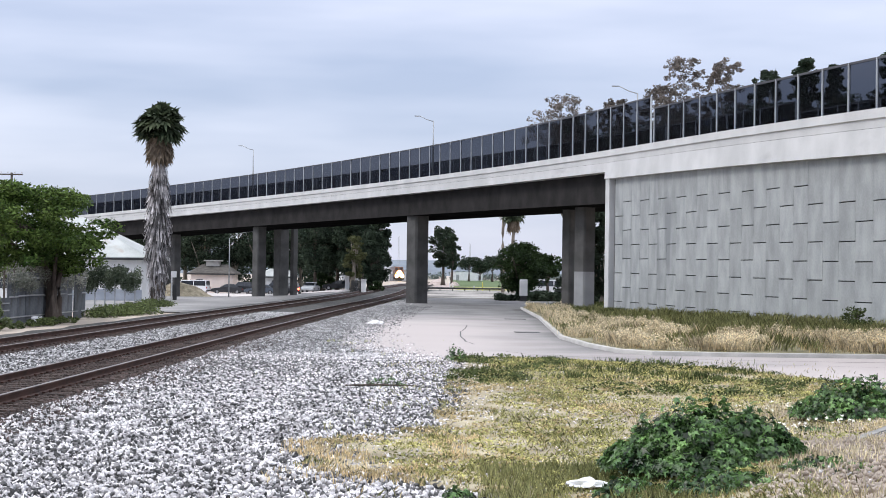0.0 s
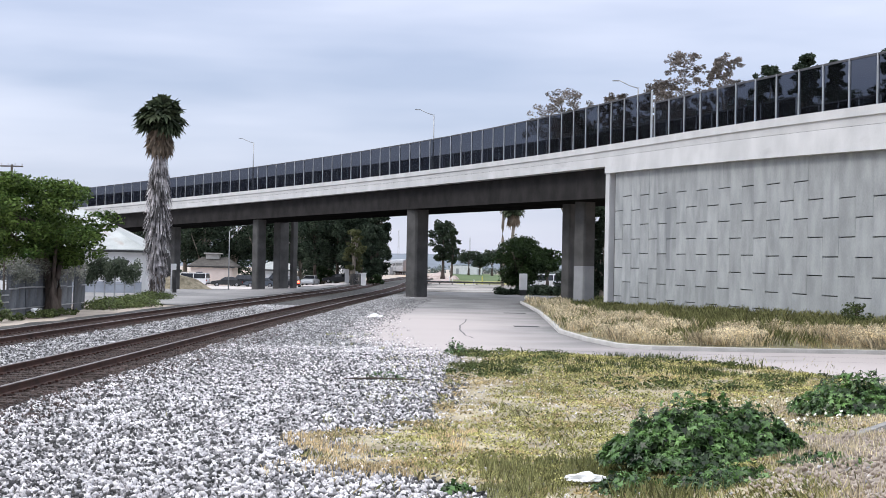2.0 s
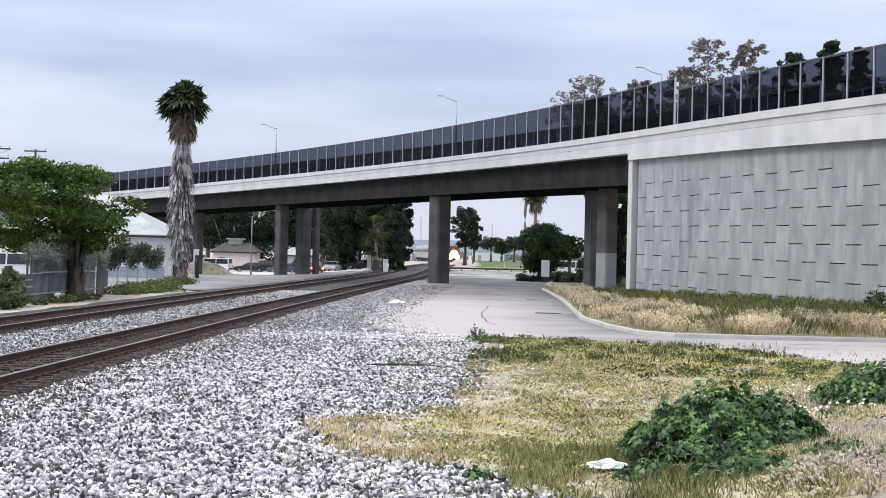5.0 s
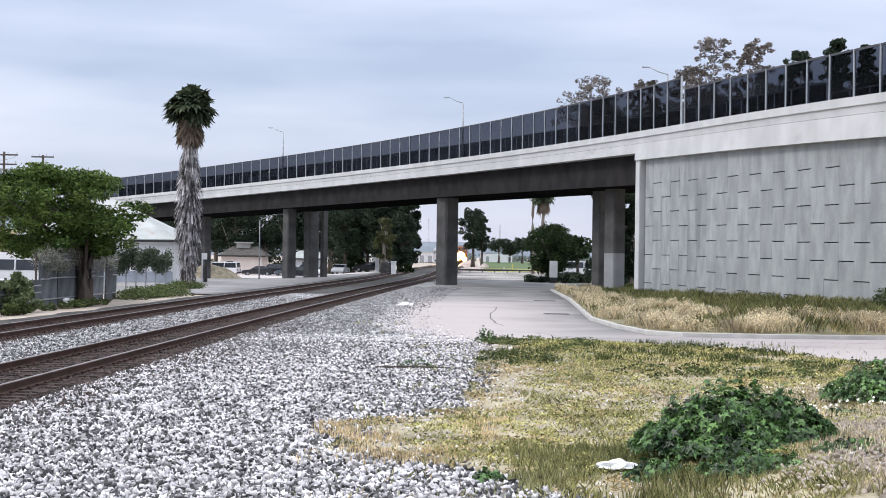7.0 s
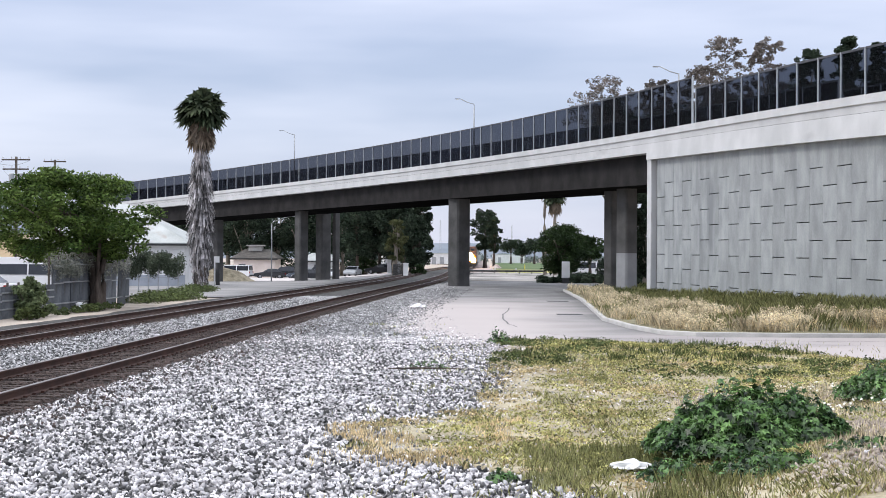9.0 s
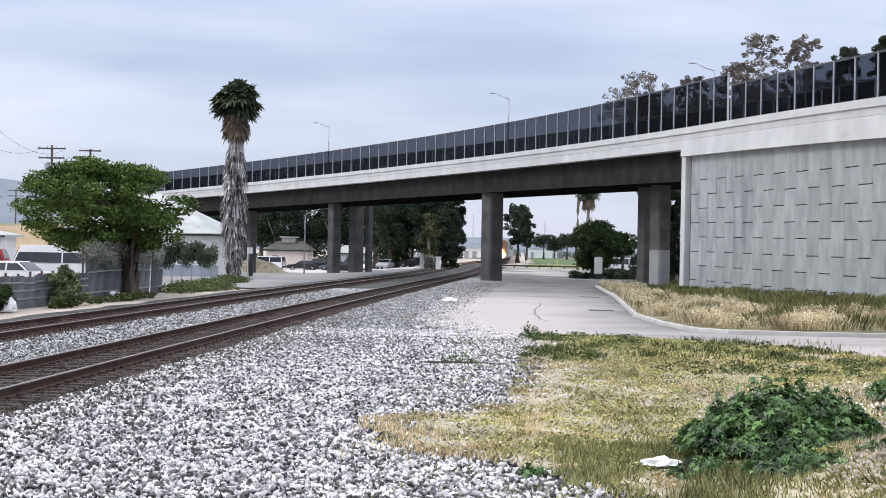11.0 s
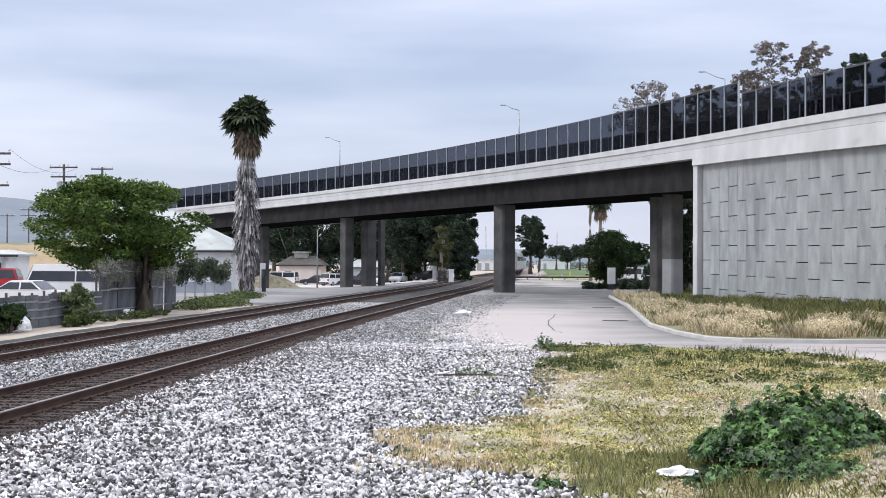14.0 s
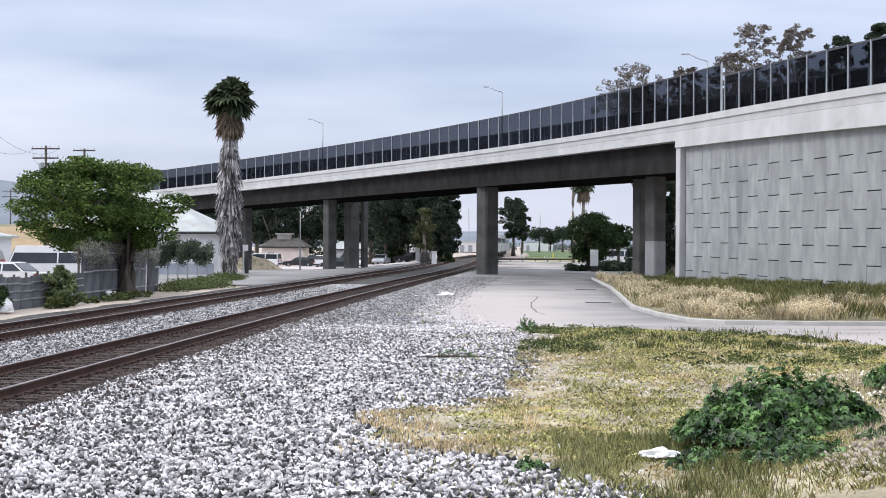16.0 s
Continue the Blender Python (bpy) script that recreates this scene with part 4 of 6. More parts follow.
def make_fence_vine():
    """Thin withered creepers that hang over the top of the fence."""
    rng = np.random.default_rng(207)
    cs = [(-17.82 + rng.normal(0, 0.12), rng.uniform(69.6, 84), rng.uniform(1.55, 2.3)) for _ in range(130)]
    v, f = leaf_cloud(rng, cs, [rng.uniform(0.12, 0.36) for _ in cs], 9000, 0.045, 0.9, 1.2)
    tagged(new("withered_creeper", np_mesh("withered_creeper", v, f, [leafmat("withered_leaves", (0.16, 0.17, 0.14), (0.34, 0.34, 0.29))])), "grey withered creeper over the fence top", "vine", kind="stuff")


make_fence_vine()


def make_hanging_vine():
    rng = np.random.default_rng(9)
    t = tagged(empty("vine_trellis", pose(-24.3, 112, 0)), "wire trellis under a drooping green vine", "trellis")
    for i in range(7):
        part("post", boxes((-0.04, 0.04, -0.04, 0.04, -0.1, 2.0)), M_GALV, t, at=pose(i * 0.66, 0, 0))
    part("mesh_panel", boxes((0, 4.0, -0.02, 0.02, 0.9, 0.94), (0, 4.0, -0.02, 0.02, 1.85, 1.89)), M_GALV, t)
    cs = [(i * 0.115 + rng.normal(0, 0.08), rng.normal(0, 0.25), 1.95 + 0.3 * math.sin(i * 0.55) + rng.normal(0, 0.1) - abs(i - 18) * 0.015) for i in np.linspace(0, 36, 70)]
    v, f = leaf_cloud(rng, cs, [rng.uniform(0.28, 0.5) for _ in cs], 14000, 0.07, 0.9, 1.7)
    part("foliage", np_mesh("foliage", v, f, [M_TRELLIS]), None, t)


make_hanging_vine()


def make_house(name, x0, x1, y0, y1, eave, ridge, inset, label, wall_m, roof_m, z0=0.0):
    hs = tagged(empty(name, pose(0, 0, z0)), label, "house")
    part("wall", boxes((x0, x1, y0, y1, -1.0, eave), bevel=0.02), wall_m, hs)
    o = 0.45
    bm = bmesh.new()
    ym = (y0 + y1) / 2
    lo = [bm.verts.new(c) for c in ((x0 - o, y0 - o, eave - 0.1), (x1 + o, y0 - o, eave - 0.1), (x1 + o, y1 + o, eave - 0.1), (x0 - o, y1 + o, eave - 0.1))]
    hi = [bm.verts.new(c) for c in ((x0 - o, y0 - o, eave + 0.06), (x1 + o, y0 - o, eave + 0.06), (x1 + o, y1 + o, eave + 0.06), (x0 - o, y1 + o, eave + 0.06))]
    r0, r1 = bm.verts.new((x0 + inset, ym, ridge)), bm.verts.new((x1 - inset, ym, ridge))
    bm.faces.new(lo[::-1])
    for k in range(4):
        bm.faces.new((lo[k], lo[(k + 1) % 4], hi[(k + 1) % 4], hi[k]))
    bm.faces.new((hi[0], hi[1], r1, r0))
    bm.faces.new((hi[1], hi[2], r1))
    bm.faces.new((hi[2], hi[3], r0, r1))
    bm.faces.new((hi[3], hi[0], r0))
    part("roof", bm, roof_m, hs)
    # gutter coloured dark to paint the shadow line under the eave
    part("gutter", boxes((x0 - o, x1 + o, y0 - o - 0.1, y0 - o - 0.004, eave - 0.16, eave + 0.0), bevel=0.02), M_DARK, hs)
    return hs


M_CREAM = mat("cream_stucco", (0.74, 0.63, 0.56), (0.86, 0.75, 0.68), 0.8, 0.85, bscale=30)
HOUSE = make_house("house", -35, -22.9, 129, 139, 3.3, 6.5, 5.6, "white stucco house with a pale hipped roof", M_WHITEWALL, M_ROOF)
part("window", boxes((-25.2, -23.9, 128.9, 128.99, 2.35, 2.55)), M_DARK, HOUSE, "narrow dark window slot")
part("window", boxes((-28.6, -27.2, 128.9, 128.99, 1.2, 2.3)), M_DARK, HOUSE, "dark window")
part("plinth", boxes((-35, -22.9, 128.93, 128.996, -0.1, 0.9)), mat("grey_blue_plinth", (0.30, 0.33, 0.38), (0.42, 0.45, 0.50), 1, 0.8), HOUSE, "grey-blue painted plinth")

HOUSE2 = make_house("house", -37.5, -31.3, 252, 259, 2.9, 4.3, 1.2, "cream house with a dark roof under the trees", M_CREAM, mat("dark_shingle_roof", (0.05, 0.045, 0.04), (0.11, 0.10, 0.09), 2, 0.9), -0.9)
part("roof_lantern", boxes((-35.6, -33.6, 254.4, 256.4, 4.0, 4.75), (-35.9, -33.3, 254.1, 256.7, 4.75, 4.95), bevel=0.05), M_KERB, HOUSE2, "grey raised lantern on the roof")
part("door", boxes((-36.7, -35.7, 251.9, 251.99, 0, 2.05)), M_DARK, HOUSE2, "dark door")
HOUSE3 = make_house("house", -27.5, -22.5, 254, 260, 2.6, 3.8, 1.2, "low pale house behind parked cars", M_WHITEWALL, M_ROOF, -0.9)
part("door", boxes((-25.6, -24.7, 253.9, 253.99, 0, 2.05)), M_DARK, HOUSE3, "dark door")
SHED = make_house("shed", -14.2, -12.4, 246, 248, 2.4, 3.2, 0.4, "small white shed under the trees", M_WHITEWALL, M_ROOF, -0.2)
part("door", boxes((-13.6, -12.9, 245.9, 245.99, 0, 2.0)), M_GALV, SHED, "grey door")
SHED2 = make_house("shed", -43.6, -39.5, 128, 132, 2.9, 3.3, 0.8, "small white yard office", M_WHITEWALL, M_ROOF)
part("window", boxes((-41.3, -40.5, 127.9, 127.99, 1.5, 2.3)), M_DARK, SHED2, "dark window")


def make_far_woods():
    rng = np.random.default_rng(401)
    cs = [(rng.uniform(-75, -13.5), rng.uniform(284, 296), rng.uniform(-0.5, 5.5)) for _ in range(260)]
    v, f = leaf_cloud(rng, cs, [rng.uniform(0.9, 1.9) for _ in cs], 22000, 0.3, 0.2)
    tagged(new("far_woods", np_mesh("far_woods", v, f, [M_EUCA])), "dark scrub and trees behind the houses", "woods", kind="stuff")


make_far_woods()


def make_field_edge():
    rng = np.random.default_rng(402)
    cs = [(rng.uniform(-90, 150), rng.uniform(770, 800), rng.uniform(0, 3.2)) for _ in range(420)]
    v, f = leaf_cloud(rng, cs, [rng.uniform(1.0, 2.4) for _ in cs], 16000, 0.5, 0.2)
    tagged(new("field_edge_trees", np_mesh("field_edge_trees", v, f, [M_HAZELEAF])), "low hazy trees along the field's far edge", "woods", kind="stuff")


# distance haze is mixed into these leaf colours
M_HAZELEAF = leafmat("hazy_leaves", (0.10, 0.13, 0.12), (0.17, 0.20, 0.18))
make_field_edge()

# ---- vehicles ----
M_TYRE = mat("tyre_rubber", (0.015, 0.015, 0.015), (0.035, 0.035, 0.035), 3, 0.85)
M_RIM = mat("wheel_rim", (0.25, 0.25, 0.26), (0.4, 0.4, 0.41), 3, 0.4, 0.7, bump=0)
M_CARGLASS = mat("car_window", (0.012, 0.014, 0.018), (0.03, 0.034, 0.04), 1, 0.08, bump=0, spec=0.6)
M_BRAKE = glow("brake_light", (1.0, 0.06, 0.03), 14.0)
M_TAIL = mat("tail_lamp", (0.25, 0.01, 0.01), (0.35, 0.02, 0.02), 3, 0.3, bump=0)
M_LAMP = mat("headlamp_glass", (0.55, 0.56, 0.58), (0.7, 0.7, 0.72), 3, 0.2, bump=0)


def paint(name, c):
    return mat(name, tuple(k * 0.9 for k in c), c, 1.2, 0.3, bump=0.02, spec=0.5)


P_WHITE, P_SILVER, P_DARK, P_RED, P_BLUE = paint("white_car_paint", (0.72, 0.72, 0.73)), paint("silver_car_paint", (0.42, 0.43, 0.45)), paint("dark_car_paint", (0.03, 0.032, 0.037)), paint("red_car_paint", (0.45, 0.02, 0.03)), paint("blue_grey_car_paint", (0.09, 0.11, 0.14))


def extrude_profile(prof, w0, w1, zsplit, bevel=0.05):
    """A side profile (length, height) made solid across the width; what lies above zsplit leans inwards to w1."""
    bm = bmesh.new()
    def wid(z):
        return (w0 if z <= zsplit else w1) / 2
    a = [bm.verts.new((-wid(z), y, z)) for y, z in prof]
    b = [bm.verts.new((wid(z), y, z)) for y, z in prof]
    n = len(prof)
    bm.faces.new(a)
    bm.faces.new(b[::-1])
    for i in range(n):
        bm.faces.new((a[i], b[i], b[(i + 1) % n], a[(i + 1) % n]))
    bmesh.ops.recalc_face_normals(bm, faces=bm.faces)
    if bevel:
        bmesh.ops.bevel(bm, geom=[e for e in bm.edges if e.calc_face_angle(0) > 0.45], offset=bevel, segments=2, affect="EDGES")
    return bm


def make_car(kind, m, color, label, lit=False):
    """kind: sedan, suv, pickup or van. The car's nose points along +y of its own space."""
    dims = {"sedan": (4.6, 1.78, 1.43, 0.92), "suv": (4.7, 1.88, 1.76, 1.08), "pickup": (5.6, 1.95, 1.85, 1.12), "van": (5.2, 1.95, 1.95, 1.1), "coach_van": (6.6, 2.1, 2.25, 1.15)}
    L, W, H, B = dims[kind]
    noun = {"sedan": "car", "suv": "car", "coach_van": "van"}.get(kind, kind)
    car = tagged(empty(noun, m), label, noun)
    g = 0.28
    h = L / 2
    body = [(-h, g + 0.1), (-h, B - 0.08), (-h + 0.12, B), (h - 1.25, B), (h - 0.15, B - 0.14), (h, B - 0.35), (h, g + 0.05), (h - 0.3, g), (-h + 0.3, g)]
    part("body", extrude_profile(body, W, W, 9), color, car)
    cab = {"sedan": [(-h + 0.55, B - 0.01), (-h + 1.25, H), (h - 2.2, H), (h - 1.3, B - 0.01)], "suv": [(-h + 0.08, B - 0.01), (-h + 0.35, H), (h - 2.0, H), (h - 1.25, B - 0.01)],
           "pickup": [(-0.55, B - 0.01), (-0.4, H), (h - 2.2, H), (h - 1.5, B - 0.01)], "coach_van": [(-h + 0.05, B - 0.01), (-h + 0.12, H), (h - 1.2, H), (h - 0.75, B - 0.01)], "van": [(-h + 0.05, B - 0.01), (-h + 0.12, H), (h - 1.4, H), (h - 0.75, B - 0.01)]}[kind]
    part("cabin", extrude_profile(cab, W - 0.06, W - 0.36, B + 0.05, 0.04), color, car)
    y0, y1 = cab[0][0], cab[3][0]
    yt0, yt1 = cab[1][0], cab[2][0]
    for sx in (-1, 1):
        bm = bmesh.new()
        lo, hi = B + 0.06, H - (0.42 if kind == "coach_van" else 0.1)
        def xw(z):
            return sx * ((W - 0.06) / 2 + ((W - 0.36) - (W - 0.06)) / 2 * (z - B) / (H - B) + 0.012)
        f0 = (lo - B) / (H - B)
        f1 = (hi - B) / (H - B)
        mid = (yt0 + yt1) / 2
        for a, b in (((y0 + (yt0 - y0) * f0 + 0.12, y0 + (yt0 - y0) * f1 + 0.12), (mid - 0.05, mid - 0.05)), ((mid + 0.05, mid + 0.05), (y1 + (yt1 - y1) * f0 - 0.12, y1 + (yt1 - y1) * f1 - 0.12))):
            q = [(xw(lo), a[0], lo), (xw(lo), b[0], lo), (xw(hi), b[1], hi), (xw(hi), a[1], hi)]
            v = [bm.verts.new(c) for c in q] + [bm.verts.new((c[0] - sx * 0.03, c[1], c[2])) for c in q]
            for k in ((0, 1, 2, 3), (7, 6, 5, 4), (0, 4, 5, 1), (1, 5, 6, 2), (2, 6, 7, 3), (3, 7, 4, 0)):
                bm.faces.new([v[j] for j in k])
        part("side_window", bm, M_CARGLASS, car)
    for name, ya, yb, s in (("windscreen", y1, yt1, 1), ("rear_window", y0, yt0, -1)):
        bm = bmesh.new()
        q = []
        for f, wf in ((0.12, W - 0.2), (0.88, W - 0.46)):
            yy, zz = ya + (yb - ya) * f + s * 0.03, B + (H - B) * f + 0.02
            q += [(-wf / 2, yy, zz), (wf / 2, yy, zz)]
        v = [bm.verts.new(c) for c in (q[0], q[1], q[3], q[2])] + [bm.verts.new((c[0], c[1] - s * 0.04, c[2] - 0.02)) for c in (q[0], q[1], q[3], q[2])]
        for k in ((0, 1, 2, 3), (7, 6, 5, 4), (0, 4, 5, 1), (1, 5, 6, 2), (2, 6, 7, 3), (3, 7, 4, 0)):
            bm.faces.new([v[j] for j in k])
        part(name, bm, M_CARGLASS, car)
    for sx in (-1, 1):
        part("headlight", boxes((sx * W * 0.36 - 0.2, sx * W * 0.36 + 0.2, h - 0.04, h + 0.015, B - 0.42, B - 0.26), bevel=0.012), M_LAMP, car)
        part("tail_light", boxes((sx * W * 0.41 - 0.13, sx * W * 0.41 + 0.13, -h - 0.02, -h + 0.05, B - 0.34, B - 0.08), bevel=0.012), M_BRAKE if lit else M_TAIL, car, "glowing red brake light" if lit else "")
        for yy in (-h + 0.85, h - 0.9):
            bm = bmesh.new()
            tube(bm, [(-0.11, 0, 0), (-0.09, 0, 0), (0.09, 0, 0), (0.11, 0, 0)], [0.28, 0.33, 0.33, 0.28], 18)
            w = part("wheel", bm, M_TYRE, car, at=pose(sx * (W / 2 - 0.1), yy, 0.33))
            part("rim", tube(bmesh.new(), [(-0.115, 0, 0), (0.115, 0, 0)], [0.2, 0.2], 14), M_RIM, w)
    for yy, nm in ((h + 0.01, "front_bumper"), (-h - 0.01, "rear_bumper")):
        part(nm, boxes((-W / 2 + 0.06, W / 2 - 0.06, yy - 0.08, yy + 0.08, 0.36, 0.56), bevel=0.03), M_DARK if kind != "sedan" else color, car)
    if kind == "pickup":
        part("cargo_bed", boxes((-W / 2 + 0.12, W / 2 - 0.12, -h + 0.12, -0.62, B, B + 0.02)), M_DARK, car, "dark open cargo bed")
    return car


make_car("sedan", pose(-18.9, 242, gz(-18.9, 242), 0, 0, 172), P_SILVER, "silver saloon car parked facing the tracks")
for i, (kx, ky, ang, col, kd, lab) in enumerate(((-36.5, 246, 80, P_WHITE, "van", "white van parked under the trees"), (-31.5, 247, 100, P_DARK, "sedan", "dark saloon car parked by the kerb"), (-29.3, 249, 60, P_DARK, "suv", "dark sport utility car parked by the kerb"), (-26.6, 247, 95, P_BLUE, "sedan", "blue-grey saloon car parked by the kerb"), (-24.4, 250, 85, P_DARK, "pickup", "dark pickup truck parked under the trees"), (-22.0, 238, 200, P_WHITE, "sedan", "white saloon car parked behind the columns"), (-15.4, 250, 90, P_DARK, "sedan", "dark saloon car under the trees"))):
    make_car(kd, pose(kx, ky, gz(kx, ky), 0, 0, ang), col, lab)
make_car("coach_van", pose(-27.6, 101, 0, 0, 0, 86), P_WHITE, "long white van with dark windows behind the fence")
make_car("suv", pose(-34.6, 106, 0.2, 0, 0, 95), P_RED, "red sport utility car behind the fence")
make_car("sedan", pose(-26.3, 86, 0, 0, 0, 80), P_WHITE, "white saloon car behind the fence")
make_car("van", pose(12.7, 204, 0, 0, 0, 88), P_WHITE, "white van parked beyond the overpass")
make_car("suv", pose(15.4, 196, 0, 0, 0, 70), P_DARK, "dark car parked beyond the overpass")
SUV = make_car("suv", pose(-60, 236, gz(-60, 236), 0, 0, -90), P_WHITE, "white sport utility car driving along the street")
BRAKER = make_car("sedan", pose(-18.75, 213, gz(-18.75, 213), 0, 0, 2), P_DARK, "dark saloon car braking with red lights", lit=True)

# ---- poles and lamps ----


def make_street_lamp(x, y, z, h, arm, label, curved=False, yaw=0.0):
    lamp = tagged(empty("street_lamp", pose(x, y, z, 0, 0, yaw)), label, "street lamp")
    part("pole", tube(bmesh.new(), [(0, 0, 0), (0, 0, h * 0.6), (0, 0, h)], [0.09, 0.07, 0.045], 10), M_GALV, lamp, smooth=True)
    part("base_plate", boxes((-0.2, 0.2, -0.2, 0.2, 0, 0.05), bevel=0.01), M_GALV, lamp)
    if curved:
        pts = [(arm * f, 0, h + 0.8 * math.sin(f * 1.6)) for f in np.linspace(0, 1, 7)]
    else:
        pts = [(0, 0, h - 0.05), (arm * 0.5, 0, h + 0.12), (arm, 0, h + 0.42)]
    part("arm", tube(bmesh.new(), pts, [0.035] * len(pts), 8), M_GALV, lamp, smooth=True)
    e = pts[-1]
    sg = 1 if arm > 0 else -1
    hd = part("lamp_head", boxes((min(0, sg * 0.5), max(0, sg * 0.5), -0.08, 0.08, -0.025, 0.03), bevel=0.01), M_GALV, lamp, at=pose(*e))
    part("lens", boxes((min(sg * 0.1, sg * 0.45), max(sg * 0.1, sg * 0.45), -0.06, 0.06, -0.045, -0.029), bevel=0.008), M_LAMP, hd)
    return lamp


for s, hz, arm in ((110.0, 6.38, -1.2), (66.8, 6.05, -1.2), (25.6, 4.82, -1.2)):
    ex, ey, et, en = edge(s)
    make_street_lamp(ex + en[0] * (WIDE - 0.19) * 0.985, ey + en[1] * (WIDE - 0.19) * 0.985, zcap(s), hz, arm, "grey steel street lamp on the overpass parapet", yaw=0)
make_street_lamp(-26.0, 206, gz(-26, 206), 7.2, 2.6, "tall grey street lamp with a curved arm", True)


def make_power_pole(x, y, h, arms, label, transformer=False):
    p = tagged(empty("power_pole", pose(x, y, gz(x, y))), label, "power pole")
    part("pole", tube(bmesh.new(), [(0, 0, -0.3), (0.03, 0, h * 0.5), (0, 0, h)], [0.19, 0.16, 0.12], 10), M_WOOD, p, smooth=True)
    for z, w in arms:
        a = part("crossarm", boxes((-w, w, -0.16, -0.04, z - 0.07, z + 0.07), bevel=0.01), M_WOOD, p)
        for k in np.linspace(-0.92, 0.92, 4):
            part("insulator", tube(bmesh.new(), [(k * w, -0.1, z + 0.07), (k * w, -0.1, z + 0.16), (k * w, -0.1, z + 0.2), (k * w, -0.1, z + 0.3)], [0.03, 0.03, 0.075, 0.05], 8), M_LAMP, a)
    if transformer:
        part("transformer", tube(bmesh.new(), [(0.4, -0.1, h - 2.6), (0.4, -0.1, h - 2.5), (0.4, -0.1, h - 1.7), (0.4, -0.1, h - 1.6)], [0.2, 0.27, 0.27, 0.2], 14), M_GALV, p)
        part("transformer", tube(bmesh.new(), [(-0.4, -0.1, h - 2.6), (-0.4, -0.1, h - 2.5), (-0.4, -0.1, h - 1.7), (-0.4, -0.1, h - 1.6)], [0.2, 0.27, 0.27, 0.2], 14), M_GALV, p)
    return p


make_power_pole(-44.6, 160, 11.9, ((11.6, 1.35), (10.7, 1.25), (8.5, 1.0)), "wooden power pole with crossarms and transformers", True)
make_power_pole(-46.0, 180, 13.0, ((12.8, 1.2), (10.9, 1.2)), "wooden power pole with two crossarms")
make_power_pole(-35.5, 110, 9.9, ((9.5, 1.3), (8.8, 1.3), (7.4, 1.2)), "wooden power pole with three crossarms near the yard")
make_power_pole(-99, 330, 13.8, ((13.5, 1.6), (12.4, 1.6)), "distant wooden power pole")
make_power_pole(-108, 345, 13.0, ((12.7, 1.6),), "distant wooden power pole")


def make_wires():
    w = tagged(empty("power_lines"), "thin black overhead power lines", "cable")
    for (ax, ay, az), (bx, by, bz) in [((-44.6 + o, 160, 11.3), (-35.5 + o, 110, 9.8)) for o in (-1.2, 1.2)] + [((-44.6 + o, 160, 10.3), (-46 + o, 180, 10.1)) for o in (-1.1, 1.1)] + [((-44.6, 160, 10.2), (-99, 330, 12.5)), ((-35.5, 110, 9.7), (-30, 60, 9.4))]:
        pts = [(ax + (bx - ax) * f, ay + (by - ay) * f, az + (bz - az) * f - 0.9 * 4 * f * (1 - f)) for f in np.linspace(0, 1, 13)]
        part("wire", tube(bmesh.new(), pts, [0.012] * 13, 4), M_DARK, w)


make_wires()
for mx, my, mh in ((-18.5, 700, 17.5), (11.3, 720, 15.5)):
    mast = tagged(empty("radio_mast", pose(mx, my, 0)), "thin grey lattice mast far beyond the field", "mast")
    for a in range(3):
        part("leg", tube(bmesh.new(), [(0.5 * math.cos(a * 2.1), 0.5 * math.sin(a * 2.1), 0), (0.15 * math.cos(a * 2.1), 0.15 * math.sin(a * 2.1), mh)], [0.07, 0.05], 5), M_GALV, mast)
    for z in np.arange(1, mh, 1.6):
        part("brace", tube(bmesh.new(), [(-0.4, 0, z), (0.4, 0, z + 0.8)], [0.04, 0.04], 4), M_GALV, mast)


def make_sign_post(x, y):
    p = tagged(empty("sign_post", pose(x, y, gz(x, y))), "white post with a small pale sign beside a dark box", "sign")
    part("post", tube(bmesh.new(), [(0, 0, -0.1), (0, 0, 2.3)], [0.06, 0.06], 8), M_WHITE, p)
    part("plate", boxes((-0.05, 0.4, -0.08, -0.064, 1.85, 2.35), bevel=0.006), M_WHITE, p, "plain white plate")
    part("box", boxes((0.12, 0.42, -0.12, 0.12, -0.1, 1.3), bevel=0.02), M_DARK, p, "dark metal box")


make_sign_post(-21.6, 135)

# ---- far side of the overpass ----
strip("field", np.arange(330.0, 760, 20), table((330, 1.2), (420, 2.0), (760, 4.0)), table((330, 45), (760, 150)), 0.06, mat("crop_field", (0.055, 0.095, 0.032), (0.11, 0.155, 0.055), 0.05, 0.9, bscale=1.5), "far green crop field", "field", 6)
strip("field_margin", np.arange(262.0, 332, 8), table((262, 2.4), (332, 1.6)), table((262, 30), (332, 46)), 0.05, mat("yellow_margin", (0.26, 0.27, 0.08), (0.40, 0.38, 0.14), 0.2, 0.95, bscale=4), "yellow-green grass strip before the field", "grass", 5)
strip("cross_street", np.arange(172.0, 262, 8), table((172, -3.0), (262, -1.4)), table((172, 24), (262, 30)), 0.05, mat("worn_lot", (0.075, 0.07, 0.065), (0.46, 0.43, 0.40), 0.16, 0.92, bscale=6, bdist=0.02, stretch=(1, 0.5, 1)), "patchy worn cross street beyond the overpass", "road", 6)
BARRIER = tagged(empty("pipe_barrier"), "long black pipe barrier across the road end", "barrier")
part("pipe", tube(bmesh.new(), [(-2.6, 246, 0.42), (3, 246, 0.42), (8.6, 246, 0.42)], [0.14, 0.14, 0.14], 10), M_DARK, BARRIER)
for bx in np.arange(-2.2, 8.7, 1.8):
    part("post", tube(bmesh.new(), [(bx, 246, -0.1), (bx, 246, 0.3)], [0.07, 0.07], 8), M_DARK, BARRIER)
